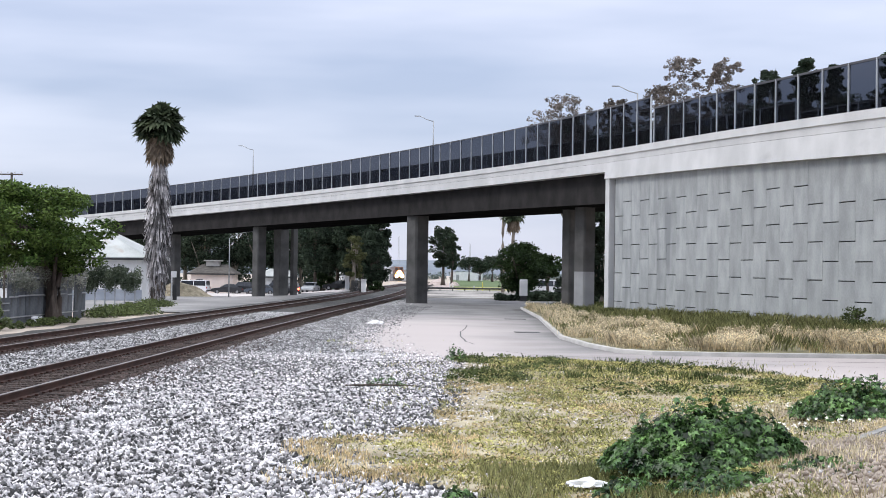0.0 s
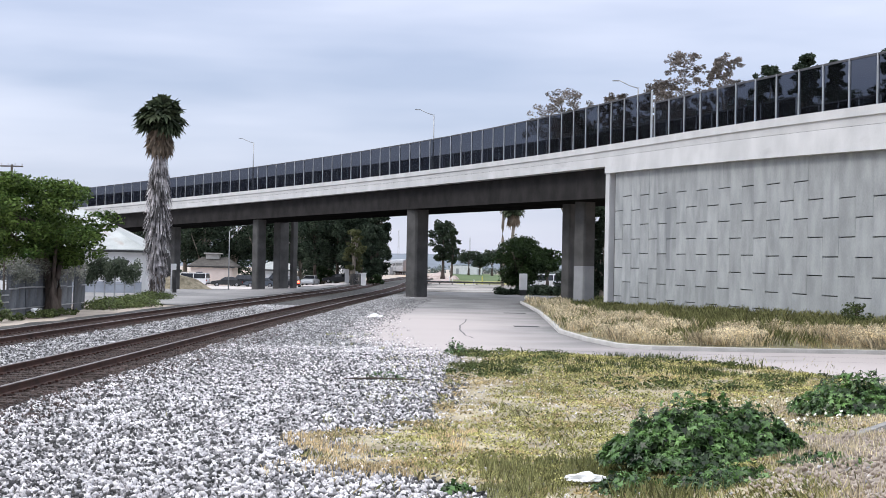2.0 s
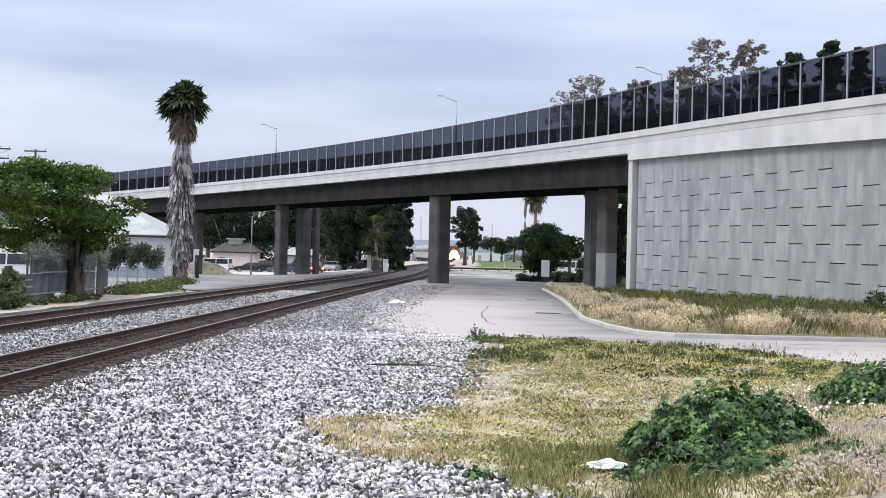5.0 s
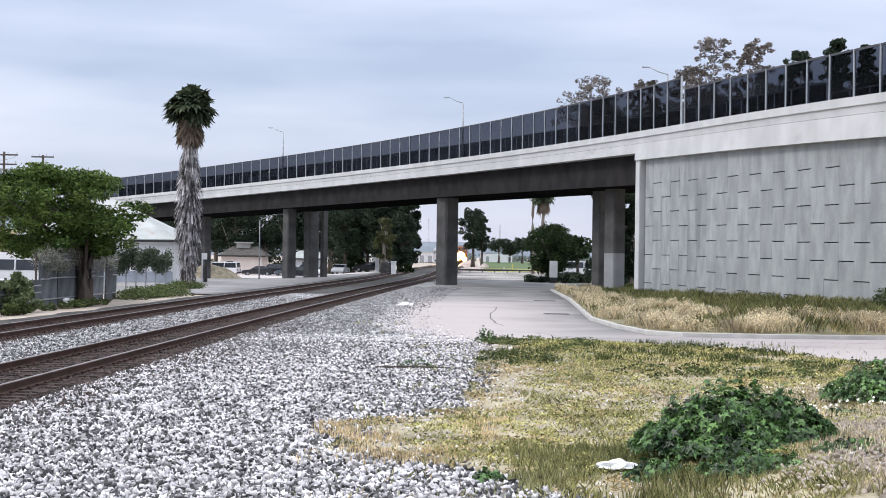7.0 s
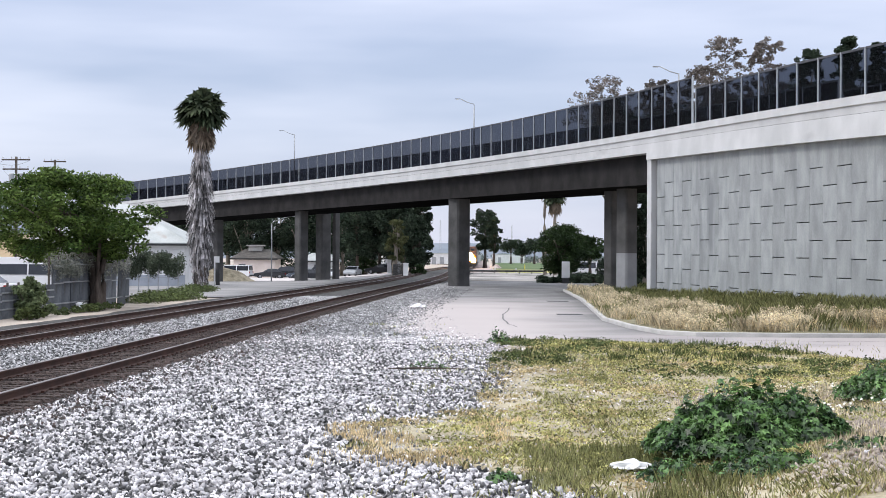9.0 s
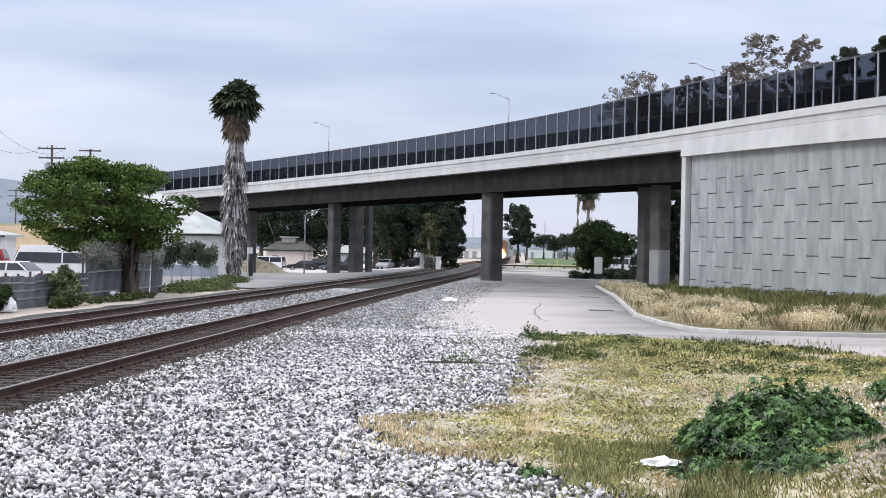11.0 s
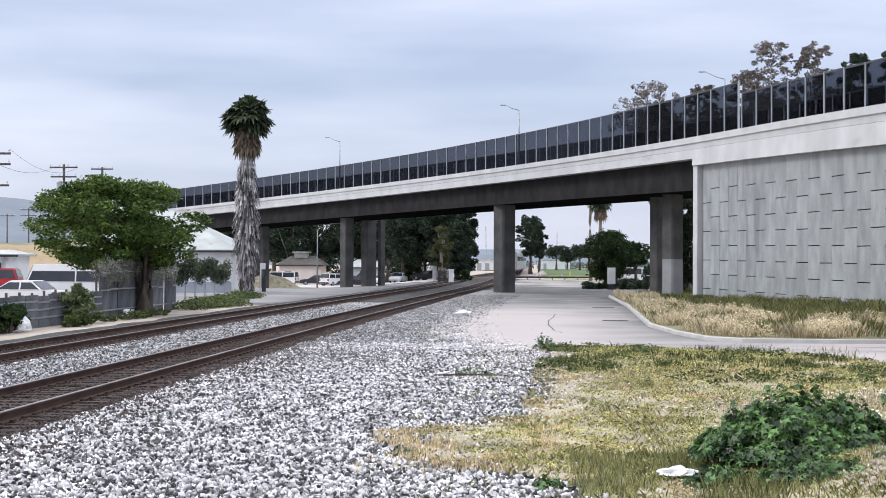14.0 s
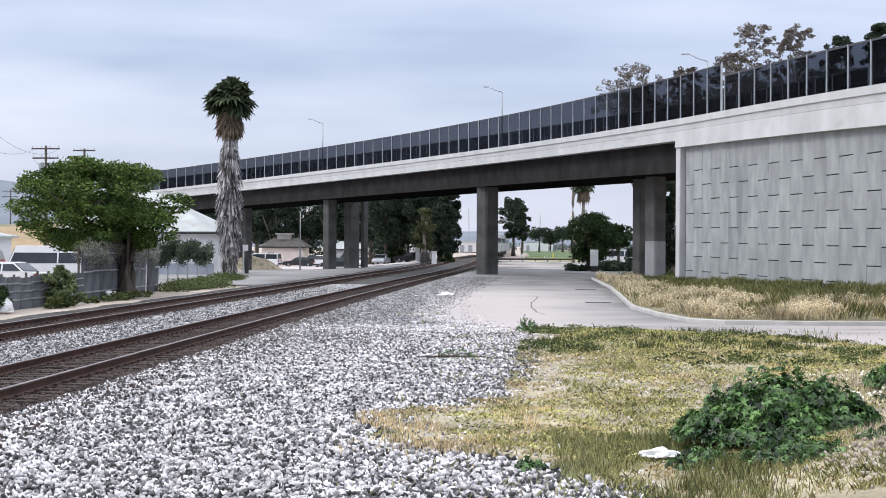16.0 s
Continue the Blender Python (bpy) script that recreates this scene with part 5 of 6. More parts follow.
for bx, by, bh, c in ((5.9, 252, 1.3, (0.62, 0.55, 0.12)), (4.6, 250, 0.8, (0.6, 0.6, 0.6)), (1.2, 292, 1.1, (0.7, 0.7, 0.7)), (1.7, 286, 0.9, (0.65, 0.65, 0.65))):
    mk = tagged(empty("marker_post", pose(bx, by, 0)), "short painted marker post by the road end", "post")
    part("post", tube(bmesh.new(), [(0, 0, -0.1), (0, 0, bh - 0.05), (0, 0, bh)], [0.09, 0.09, 0.05], 10), paint("marker_paint", c), mk)
    part("base", tube(bmesh.new(), [(0, 0, 0), (0, 0, 0.08)], [0.16, 0.14], 10), M_KERB, mk)
SIGN = tagged(empty("utility_cabinet", pose(7.4, 155.4, 0)), "tall white utility cabinet before the round tree", "cabinet")
part("body", boxes((-0.36, 0.36, -0.2, 0.2, 0.55, 2.05), bevel=0.02), M_WHITE, SIGN)
part("door", boxes((-0.31, 0.31, -0.225, -0.204, 0.62, 1.98), bevel=0.008), M_WHITE, SIGN)
part("stand", boxes((-0.3, 0.3, -0.15, 0.15, -0.1, 0.55)), M_DARK, SIGN)
WH = tagged(empty("warehouse", pose(8.5, 690, 0)), "long low white warehouse beyond the field", "warehouse")
part("wall", boxes((-5.5, 7.5, -4, 4, 0, 3.5)), M_WHITE, WH)
part("roof", boxes((-5.8, 7.8, -4.1, 4.3, 3.5, 3.62)), M_ROOF, WH)
for wx in (-3.2, 5.6):
    part("door", boxes((wx, wx + 1.2, -4.06, -4.004, 0, 2.4)), M_GALV, WH)
WH2 = tagged(empty("warehouse", pose(-24, 560, 0)), "long low pale warehouse behind the tracks", "warehouse")
part("wall", boxes((-10, 12, -5, 5, 0, 3.4)), M_WHITE, WH2)
part("roof", boxes((-10.3, 12.3, -5.3, 5.3, 3.4, 3.7)), M_ROOF, WH2)
for wx in np.arange(-9, 11, 2.6):
    part("door", boxes((wx, wx + 1.4, -5.06, -5.004, 0, 2.4)), M_GALV, WH2)
GATE = tagged(empty("gate_pillar", pose(-9.9, 212, gz(-9.9, 212))), "white masonry gate pillar by the street", "pillar")
part("shaft", boxes((-0.3, 0.3, -0.3, 0.3, -0.1, 1.5), bevel=0.02), M_WHITE, GATE)
part("cap", boxes((-0.37, 0.37, -0.37, 0.37, 1.5, 1.62), bevel=0.02), M_WHITE, GATE)
BF = tagged(empty("board_fence", pose(-11.6, 213, gz(-11, 213))), "dark board fence beside the gate pillar", "fence")
for i in range(10):
    part("board", boxes((i * 0.15, i * 0.15 + 0.135, -0.02, 0.02, 0, 1.45 + 0.04 * (i % 3))), M_DARK, BF)
part("batten", boxes((0, 1.5, 0.024, 0.06, 0.4, 0.5), (0, 1.5, 0.024, 0.06, 1.1, 1.2)), M_WOOD, BF)


def make_hill(name, x, y, rx, ry, h, material, label, seed):
    n = 28
    v, f = [], []
    for j in range(n + 1):
        for i in range(n + 1):
            u, w = i / n * 2 - 1, j / n * 2 - 1
            r = min(1, math.hypot(u, w))
            z = h * (1 - r * r) ** 1.2 * (1 + 0.35 * noise.noise((u * 2.3 + seed, w * 2.3, 0))) - 0.8
            v.append((x + u * rx, y + w * ry, z))
    f = [(j * (n + 1) + i, j * (n + 1) + i + 1, (j + 1) * (n + 1) + i + 1, (j + 1) * (n + 1) + i) for j in range(n) for i in range(n)]
    structure(name, np_mesh(name, v, f, [material], True), label, "hill")


M_PINKDIRT = mat("pinkish_dirt", (0.30, 0.235, 0.21), (0.50, 0.42, 0.385), 0.5, 0.95, bscale=4, bdist=0.08, bump=0.9)
M_TANHILL = mat("dry_hillside", (0.30, 0.22, 0.13), (0.46, 0.36, 0.23), 0.08, 0.95, bscale=1.5, bdist=0.1, stain=((0.14, 0.15, 0.08), 0.06, (1, 1, 1), 0.6))
# blue-grey haze is painted into the hills' own colour
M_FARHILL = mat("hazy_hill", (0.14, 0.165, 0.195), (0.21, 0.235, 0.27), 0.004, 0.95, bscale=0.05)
make_hill("dirt_mound", -32.9, 206, 5.2, 4.5, 1.8, mat("straw_covered_dirt", (0.20, 0.17, 0.11), (0.50, 0.43, 0.31), 1.6, 0.95, bscale=9, bdist=0.08, bump=1.0), "heap of dirt under dry grass beside the street", 2.0)
make_hill("rubble_heap", -1.2, 392, 3.6, 14, 2.0, M_PINKDIRT, "low heap of pinkish dirt beside the far track", 3.0)
make_hill("rubble_heap", 2.2, 360, 2.2, 8, 1.5, M_PINKDIRT, "small heap of pinkish dirt beside the far track", 5.0)
make_hill("embankment", -92, 262, 46, 26, 8.0, M_TANHILL, "dry tan grass embankment behind the yard", 1.0)
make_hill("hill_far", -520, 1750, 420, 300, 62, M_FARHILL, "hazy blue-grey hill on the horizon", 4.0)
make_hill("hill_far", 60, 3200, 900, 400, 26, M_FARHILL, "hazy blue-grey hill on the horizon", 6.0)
for i, (tx, ty, th, tr) in enumerate(((-102, 285, 13, 4), (-108, 290, 12, 4), (-70, 270, 6, 2))):
    make_tree("far_tree", tx, ty, th, tr, th * 0.35, M_EUCA, M_BARK, "dark tree on the dry embankment", 300 + i, leaves=1500, size=0.4, trunk=0.3, clumps=20)

# ---- train ----
M_LOCO = paint("locomotive_paint", (0.10, 0.04, 0.02))
M_LOCOY = paint("locomotive_nose_paint", (0.42, 0.20, 0.03))
M_STEEL = mat("ribbed_steel_car", (0.34, 0.34, 0.35), (0.52, 0.52, 0.53), 0.8, 0.45, 0.5, bscale=8, stretch=(1, 0.2, 6))
M_HEADLIGHT = glow("headlight", (1.0, 0.55, 0.16), 60.0)


def make_bogie(parent, y):
    b = part("bogie", boxes((-1.2, -1.05, y - 1.5, y + 1.5, 0.35, 0.75), (1.05, 1.2, y - 1.5, y + 1.5, 0.35, 0.75), (-1.0, 1.0, y - 0.3, y + 0.3, 0.5, 0.8)), M_DARK, parent)
    for o in (-1.0, 1.0):
        part("wheelset", tube(bmesh.new(), [(-0.82, y + o, 0.48), (-0.70, y + o, 0.48), (-0.69, y + o, 0.48), (0.69, y + o, 0.48), (0.70, y + o, 0.48), (0.82, y + o, 0.48)], [0.46, 0.46, 0.09, 0.09, 0.46, 0.46], 16), M_RUST, b)


def make_locomotive():
    lo = tagged(empty("locomotive"), "orange-nosed diesel locomotive with glowing headlights", "locomotive")
    prof = [(-0.2, 1.1), (-0.2, 2.6), (0.5, 2.9), (1.2, 3.0), (1.7, 4.4), (4.0, 4.5), (4.2, 4.2), (18.5, 4.2), (18.8, 3.9), (18.8, 1.1)]
    part("body", extrude_profile([(y, z) for y, z in prof], 3.0, 2.7, 3.2, 0.08), M_LOCO, lo)
    part("nose", extrude_profile([(-0.26, 1.15), (-0.26, 2.55), (0.45, 2.86), (0.9, 2.9), (0.9, 1.15)], 2.7, 2.4, 2.6, 0.06), M_LOCOY, lo, "orange painted nose")
    part("frame", boxes((-1.45, 1.45, -0.5, 18.9, 0.75, 1.1)), M_DARK, lo)
    part("pilot", boxes((-1.4, 1.4, -0.65, -0.5, 0.2, 1.05)), M_DARK, lo)
    part("coupler", boxes((-0.15, 0.15, -1.1, -0.65, 0.65, 0.95), bevel=0.04), M_RUST, lo)
    # ditch and head lamp discs are oversized to stand in for their glare
    for sx in (-1, 1):
        part("cab_window", boxes((sx * 0.62 - 0.42, sx * 0.62 + 0.42, 1.38, 1.48, 3.4, 4.0)), M_CARGLASS, lo)
        part("ditch_light", tube(bmesh.new(), [(sx * 0.85, -0.60, 1.5), (sx * 0.85, -0.72, 1.5)], [0.45, 0.55], 16), M_HEADLIGHT, lo, "glowing ditch light")
    part("headlight", tube(bmesh.new(), [(0, -0.2, 2.35), (0, -0.42, 2.35)], [0.7, 0.85], 18), M_HEADLIGHT, lo, "glowing headlight")
    for y in (2.8, 15.5):
        make_bogie(lo, y)
    part("fuel_tank", boxes((-1.3, 1.3, 6.2, 12.2, 0.35, 0.8), bevel=0.08), M_DARK, lo)
    return lo


def make_coach():
    c = tagged(empty("passenger_coach"), "grey ribbed steel coach with a dark window band", "coach")
    prof = [(-1.45, 1.0), (-1.5, 1.3), (-1.5, 4.0), (-1.25, 4.5), (-0.6, 4.75), (0.6, 4.75), (1.25, 4.5), (1.5, 4.0), (1.5, 1.3), (1.45, 1.0)]
    bm = bmesh.new()
    a = [bm.verts.new((x, 0, z)) for x, z in prof]
    b = [bm.verts.new((x, 25, z)) for x, z in prof]
    bm.faces.new(a)
    bm.faces.new(b[::-1])
    for i in range(len(prof)):
        bm.faces.new((a[i], b[i], b[(i + 1) % len(prof)], a[(i + 1) % len(prof)]))
    part("body", bm, M_STEEL, c)
    for sx in (-1, 1):
        for y in np.arange(2.0, 23, 1.9):
            part("window", boxes((min(sx * 1.49, sx * 1.53), max(sx * 1.49, sx * 1.53), y, y + 1.4, 2.7, 3.5)), M_CARGLASS, c)
    part("end_door", boxes((-0.45, 0.45, -0.06, -0.004, 1.1, 3.3)), M_DARK, c)
    part("underframe", boxes((-1.2, 1.2, 0.5, 24.5, 0.75, 1.0)), M_DARK, c)
    for y in (3.5, 21.5):
        make_bogie(c, y)
    return c


LOCO = make_locomotive()
COACH = make_coach()
COACHES = [COACH] + [copy_thing(COACH, pose(0, 0, 0)) for _ in range(3)]
for c in COACHES:
    c["group"] = "coaches of the train"

# ---- ballast stones ----


def rocks(rng, px, py, pz, size):
    """Angular stones: squashed, turned octahedra. Arrays of vertices and triangles."""
    n = len(px)
    base = np.array([(1, 0, 0), (-1, 0, 0), (0, 1, 0), (0, -1, 0), (0, 0, 1), (0, 0, -1)], float)
    tri = np.array([(0, 2, 4), (2, 1, 4), (1, 3, 4), (3, 0, 4), (2, 0, 5), (1, 2, 5), (3, 1, 5), (0, 3, 5)])
    v = base[None] * rng.uniform(0.6, 1.25, (n, 6, 1)) + rng.normal(0, 0.16, (n, 6, 3))
    v *= (size * rng.uniform(0.55, 1.35, n))[:, None, None] * np.array([1.15, 0.95, 0.75])
    q = rng.normal(size=(n, 4))
    q /= np.linalg.norm(q, axis=1)[:, None]
    w, x, y, z = q.T
    R = np.stack([np.stack([1 - 2 * (y * y + z * z), 2 * (x * y - z * w), 2 * (x * z + y * w)], 1), np.stack([2 * (x * y + z * w), 1 - 2 * (x * x + z * z), 2 * (y * z - x * w)], 1), np.stack([2 * (x * z - y * w), 2 * (y * z + x * w), 1 - 2 * (x * x + y * y)], 1)], 1)
    v = np.einsum("nij,nkj->nki", R, v)
    v += np.stack([px, py, pz], 1)[:, None, :]
    return v.reshape(-1, 3), (tri[None] + (np.arange(n) * 6)[:, None, None]).reshape(-1, 3)


def scatter(name, count, y0, y1, xl, xr, size, material, label, seed, lift=0.02, falloff=1.0, thin=None):
    rng = np.random.default_rng(seed)
    y = y0 + (y1 - y0) * rng.uniform(0, 1, count) ** falloff
    a = np.array([xl(k) for k in np.linspace(y0, y1, 200)])
    b = np.array([xr(k) for k in np.linspace(y0, y1, 200)])
    g = np.linspace(y0, y1, 200)
    x = np.interp(y, g, a) + (np.interp(y, g, b) - np.interp(y, g, a)) * rng.uniform(0, 1, count)
    if thin is not None:
        keep = thin(rng, x, y)
        x, y = x[keep], y[keep]
    z = np.array([gz(p, q) for p, q in zip(x, y)]) + lift + rng.uniform(-0.3, 0.5, len(x)) * size
    v, f = rocks(rng, x, y, z, size)
    return tagged(new(name, np_mesh(name, v, f, [material])), label, "gravel", kind="stuff")


def edge_thin(rng, x, y):
    r = np.interp(y, np.linspace(10, 120, 300), [gravel_right(k) for k in np.linspace(10, 120, 300)])
    return rng.uniform(0, 1, len(x)) < np.clip((r + np.where(y > 44, 0.7, 1.0) - x) / np.where(y > 44, 2.2, 1.8), 0.04, 1)


scatter("ballast", 76000, 14.5, 50, lambda y: track_x(y) + 1.5, lambda y: gravel_right(y) + 1.6, 0.034, M_STONE, "pale grey crushed ballast stones beside the track", 21, 0.03, 1.15, edge_thin)
scatter("ballast", 50000, 48, 150, lambda y: track_x(y) + 1.4, lambda y: gravel_right(y) + 1.2, 0.037, M_DULLSTONE, "pale grey crushed ballast stones further along the track", 22, 0.03, 1.1, edge_thin)
scatter("ballast", 30000, 22, 100, lambda y: track_x(y) - 3.75, lambda y: track_x(y) - 1.35, 0.034, M_DULLSTONE, "pale ballast stones between the two tracks", 23, 0.03, 1.1)
scatter("fine_gravel", 9000, 42, 80, lambda y: gravel_right(y) - 0.6, lambda y: gravel_right(y) + 1.7, 0.026, M_STONE, "fine pale gravel strewn over the road's edge", 29, 0.05, 1.4, edge_thin)
scatter("dark_ballast", 19000, 17, 75, lambda y: track_x(y) - 1.45, lambda y: track_x(y) + 1.75, 0.038, M_DARKSTONE, "dark oil-stained ballast between the rails", 24, 0.025)
scatter("dark_ballast", 15000, 28, 95, lambda y: track_x(y) - 6.6, lambda y: track_x(y) - 3.5, 0.042, M_DARKSTONE, "dark oil-stained ballast on the second track", 25, 0.025)
scatter("dark_ballast", 2200, 17, 60, lambda y: track_x(y) + 1.4, lambda y: track_x(y) + 2.6, 0.035, M_DARKSTONE, "dark stones spilled beside the near rail", 26, 0.04)
scatter("loose_stone", 1800, 16, 48, lambda y: gravel_right(y) - 0.1, lambda y: gravel_right(y) + 3.5, 0.024, M_STONE, "loose pale stones among the weeds", 27, 0.06)
scatter("grey_ballast", 11000, 14.5, 46, lambda y: track_x(y) + 1.5, lambda y: gravel_right(y) + 0.3, 0.036, M_DARKGREY, "dark grey stones among the pale ballast", 33, 0.04, 1.15)
scatter("grey_ballast", 22000, 40, 125, lambda y: track_x(y) + 1.5, lambda y: track_x(y) + 5.6, 0.042, M_MIDGREY, "grey stones beside the track", 34, 0.035, 1.1, lambda rng, x, y: rng.uniform(0, 1, len(x)) < np.clip(1.1 - (x - np.array([track_x(q) for q in y]) - 1.5) / 4.0, 0.05, 0.8))
scatter("grey_ballast", 5000, 24, 90, lambda y: track_x(y) - 3.6, lambda y: track_x(y) - 1.4, 0.036, M_DARKGREY, "dark grey stones between the tracks", 35, 0.04, 1.1)
scatter("dirt_clod", 9000, 15, 30, lambda y: 3.1, lambda y: 8, 0.035, M_DIRT, "dry brown clods on the berm", 28, 0.06)
GRAVEL = bpy.data.objects["gravel_bed"]
rng = np.random.default_rng(31)
kinds = []
for i in range(8):
    v, f = rocks(rng, np.zeros(1), np.zeros(1), np.zeros(1), 0.045)
    kinds.append(np_mesh("stone", v, f, [M_STONE]))
for i in range(290):
    y = 15.3 + 4.2 * rng.uniform()
    x = rng.uniform(-5.6, gravel_right(y) - 0.1)
    part("stone", kinds[i % 8], None, GRAVEL, at=pose(x, y, gz(x, y) + 0.045, *rng.uniform(0, 360, 3)))

# ---- grass ----


def grass_patch(name, count, y0, y1, xl, xr, height, material, label, seed, keep=None, lift=0.05, width=0.006, lean=0.35):
    rng = np.random.default_rng(seed)
    y = rng.uniform(y0, y1, count)
    g = np.linspace(y0, y1, 150)
    a, b = np.array([xl(k) for k in g]), np.array([xr(k) for k in g])
    x = np.interp(y, g, a) + (np.interp(y, g, b) - np.interp(y, g, a)) * rng.uniform(0, 1, count)
    # tufts: pull blades towards shared roots
    tuft = rng.integers(0, max(2, count // 14), count)
    x = np.where(rng.uniform(size=count) < 0.75, x[tuft] + rng.normal(0, 0.05, count), x)
    y = y[tuft] * 1.0 + rng.normal(0, 0.05, count)
    if keep is not None:
        m = keep(rng, x, y)
        x, y = x[m], y[m]
    z = np.array([gz(p, q) for p, q in zip(x, y)]) + lift - 0.02
    hh = height * (0.6 + 0.8 * np.array([noise.noise((p * 0.9, q * 0.5, 4.0)) * 0.5 + 0.5 for p, q in zip(x, y)]))
    return blades(name, rng, x, y, z, hh, material, label, lean, width)


def patchy(scale, cut, ox):
    def k(rng, x, y):
        f = np.array([noise.noise((p * scale + ox, q * scale * 0.55, 2.0)) for p, q in zip(x, y)])
        return f + rng.normal(0, 0.12, len(x)) > cut
    return k


gl = lambda y: grass_left(y) - 0.1
gr = lambda y: min(grass_right(y), 10.5)
grass_patch("green_grass", 46000, 15, 48, gl, gr, 0.085, M_GRASS, "thin yellow-green grass on the weedy patch", 41, patchy(0.7, -0.04, 0.0), lean=0.8)


def low_herbs(name, count, clumps, y0, y1, material, label, seed, cut, ox, tall, size, left=0.0):
    """Mats of small broad leaves hugging the soil."""
    rng = np.random.default_rng(seed)
    cs, rs = [], []
    while len(cs) < clumps:
        y = rng.uniform(y0, y1)
        x = gl(y) + left + (gr(y) - gl(y) - left) * rng.uniform()
        if noise.noise((x * 0.6 + ox, y * 0.33, 2.0)) + rng.normal(0, 0.1) > cut:
            cs.append((x, y, gz(x, y) + 0.05))
            rs.append(rng.uniform(0.08, 0.26))
    v, f = leaf_cloud(rng, cs, rs, count, size, -0.2, tall)
    tagged(new(name, np_mesh(name, v, f, [material])), label, "weeds", kind="stuff")


low_herbs("low_herbs", 140000, 3700, 18.2, 48, M_CLOVER, "low mat of small olive weeds on the patch", 48, -0.38, 4.0, 0.32, 0.027, 0.9)
low_herbs("yellow_herbs", 30000, 800, 17, 44, M_DRY, "withered yellow weeds on the patch", 49, 0.05, 8.0, 0.35, 0.03)
low_herbs("dark_herbs", 17000, 330, 33, 48, M_WEED, "dark green weeds along the road's edge", 50, 0.05, 6.0, 0.7, 0.04)
grass_patch("dry_grass", 24000, 15, 46, gl, gr, 0.07, M_DRY, "short dry golden grass on the weedy patch", 42, patchy(0.5, 0.1, 9.0), lean=0.9)
grass_patch("dry_grass", 8000, 19.0, 24.4, lambda y: grass_left(y) - 0.4, lambda y: grass_left(y) + 2.0, 0.085, M_GOLD, "dry golden grass along the gravel's edge", 43, patchy(0.9, -0.02, 2.0))
grass_patch("green_grass", 8000, 38, 47.5, lambda y: grass_left(y) + 0.2, gr, 0.17, M_WEED, "taller green weeds along the road edge", 44, patchy(0.6, 0.12, 3.0))
grass_patch("green_grass", 9000, 15, 21, lambda y: 0.5, lambda y: 3.0, 0.14, M_OLIVE, "tall green grass before the leafy weed", 45, patchy(0.8, 0.05, 1.0))
grass_patch("dry_grass", 26000, 15, 31, lambda y: 3.0, lambda y: 8.5, 0.12, M_STRAW, "pale straw on the dirt berm", 46, patchy(0.6, 0.05, 5.0))
grass_patch("weed", 1600, 24, 60, lambda y: gravel_right(y) - 1.6, lambda y: gravel_right(y) + 0.2, 0.12, M_GRASS, "sparse weeds growing through the gravel", 47, patchy(0.8, 0.25, 7.0), lift=0.03)


def verge_grass(name, count, height, material, label, seed, g0, g1, i0, i1, width=0.009, cut=-0.15):
    rng = np.random.default_rng(seed)
    P = []
    for _ in range(count // 12):
        i = int(rng.integers(i0, i1))
        p = verge_at(i, rng.uniform(), g0 + (g1 - g0) * rng.uniform())
        if noise.noise((p.x * 0.45, p.y * 0.45, seed)) > cut:
            P += [(p.x + rng.normal(0, 0.12), p.y + rng.normal(0, 0.12), p.z - 0.02) for _ in range(12)]
    P = np.array(P)
    hh = height * (0.55 + 0.9 * np.array([noise.noise((p[0] * 0.6, p[1] * 0.6, 8.0)) * 0.5 + 0.5 for p in P]))
    blades(name, rng, P[:, 0], P[:, 1], P[:, 2], hh, material, label, 0.45, width)


verge_grass("straw_grass", 30000, 0.36, M_STRAW, "tall pale straw grass along the kerb", 51, 0.03, 0.45, 0, 9, 0.006, 0.12)
verge_grass("dry_grass", 9000, 0.2, M_DRY, "short dry grass on the verge", 55, 0.03, 0.95, 0, 9, 0.008, -0.1)
verge_grass("green_grass", 26000, 0.34, M_OLIVE, "short olive grass on the verge", 56, 0.06, 0.97, 0, 9, 0.008, -0.35)
verge_grass("green_weeds", 14000, 0.36, M_OLIVE, "olive weeds at the foot of the wall", 52, 0.45, 0.98, 1, 9, 0.011, -0.1)
verge_grass("dark_weeds", 3000, 0.35, M_WEED, "dark weeds in the shade of the columns", 53, 0.3, 0.98, 0, 2, 0.02, -0.3)
make_shrub("weed_bush", 14.0, 57.5, 0.75, 0.6, 0.6, 0.85, M_WEED, "olive bushy weed beside the wall", 54, 1100, 0.055, 18, "weed")



def make_plumes():
    """Feathery seed heads over the straw."""
    rng = np.random.default_rng(57)
    cs, rs = [], []
    while len(cs) < 1900:
        p = verge_at(int(rng.integers(0, 9)), rng.uniform(), 0.03 + 0.42 * rng.uniform())
        if noise.noise((p.x * 0.45, p.y * 0.45, 51)) > 0.16:
            cs.append((p.x, p.y, p.z + rng.uniform(0.08, 0.42)))
            rs.append(rng.uniform(0.06, 0.16))
    v, f = leaf_cloud(rng, cs, rs, 70000, 0.034, -0.6, 1.3)
    tagged(new("straw_plumes", np_mesh("straw_plumes", v, f, [M_STRAW])), "pale feathery seed heads along the kerb", "grass", kind="stuff")


make_plumes()

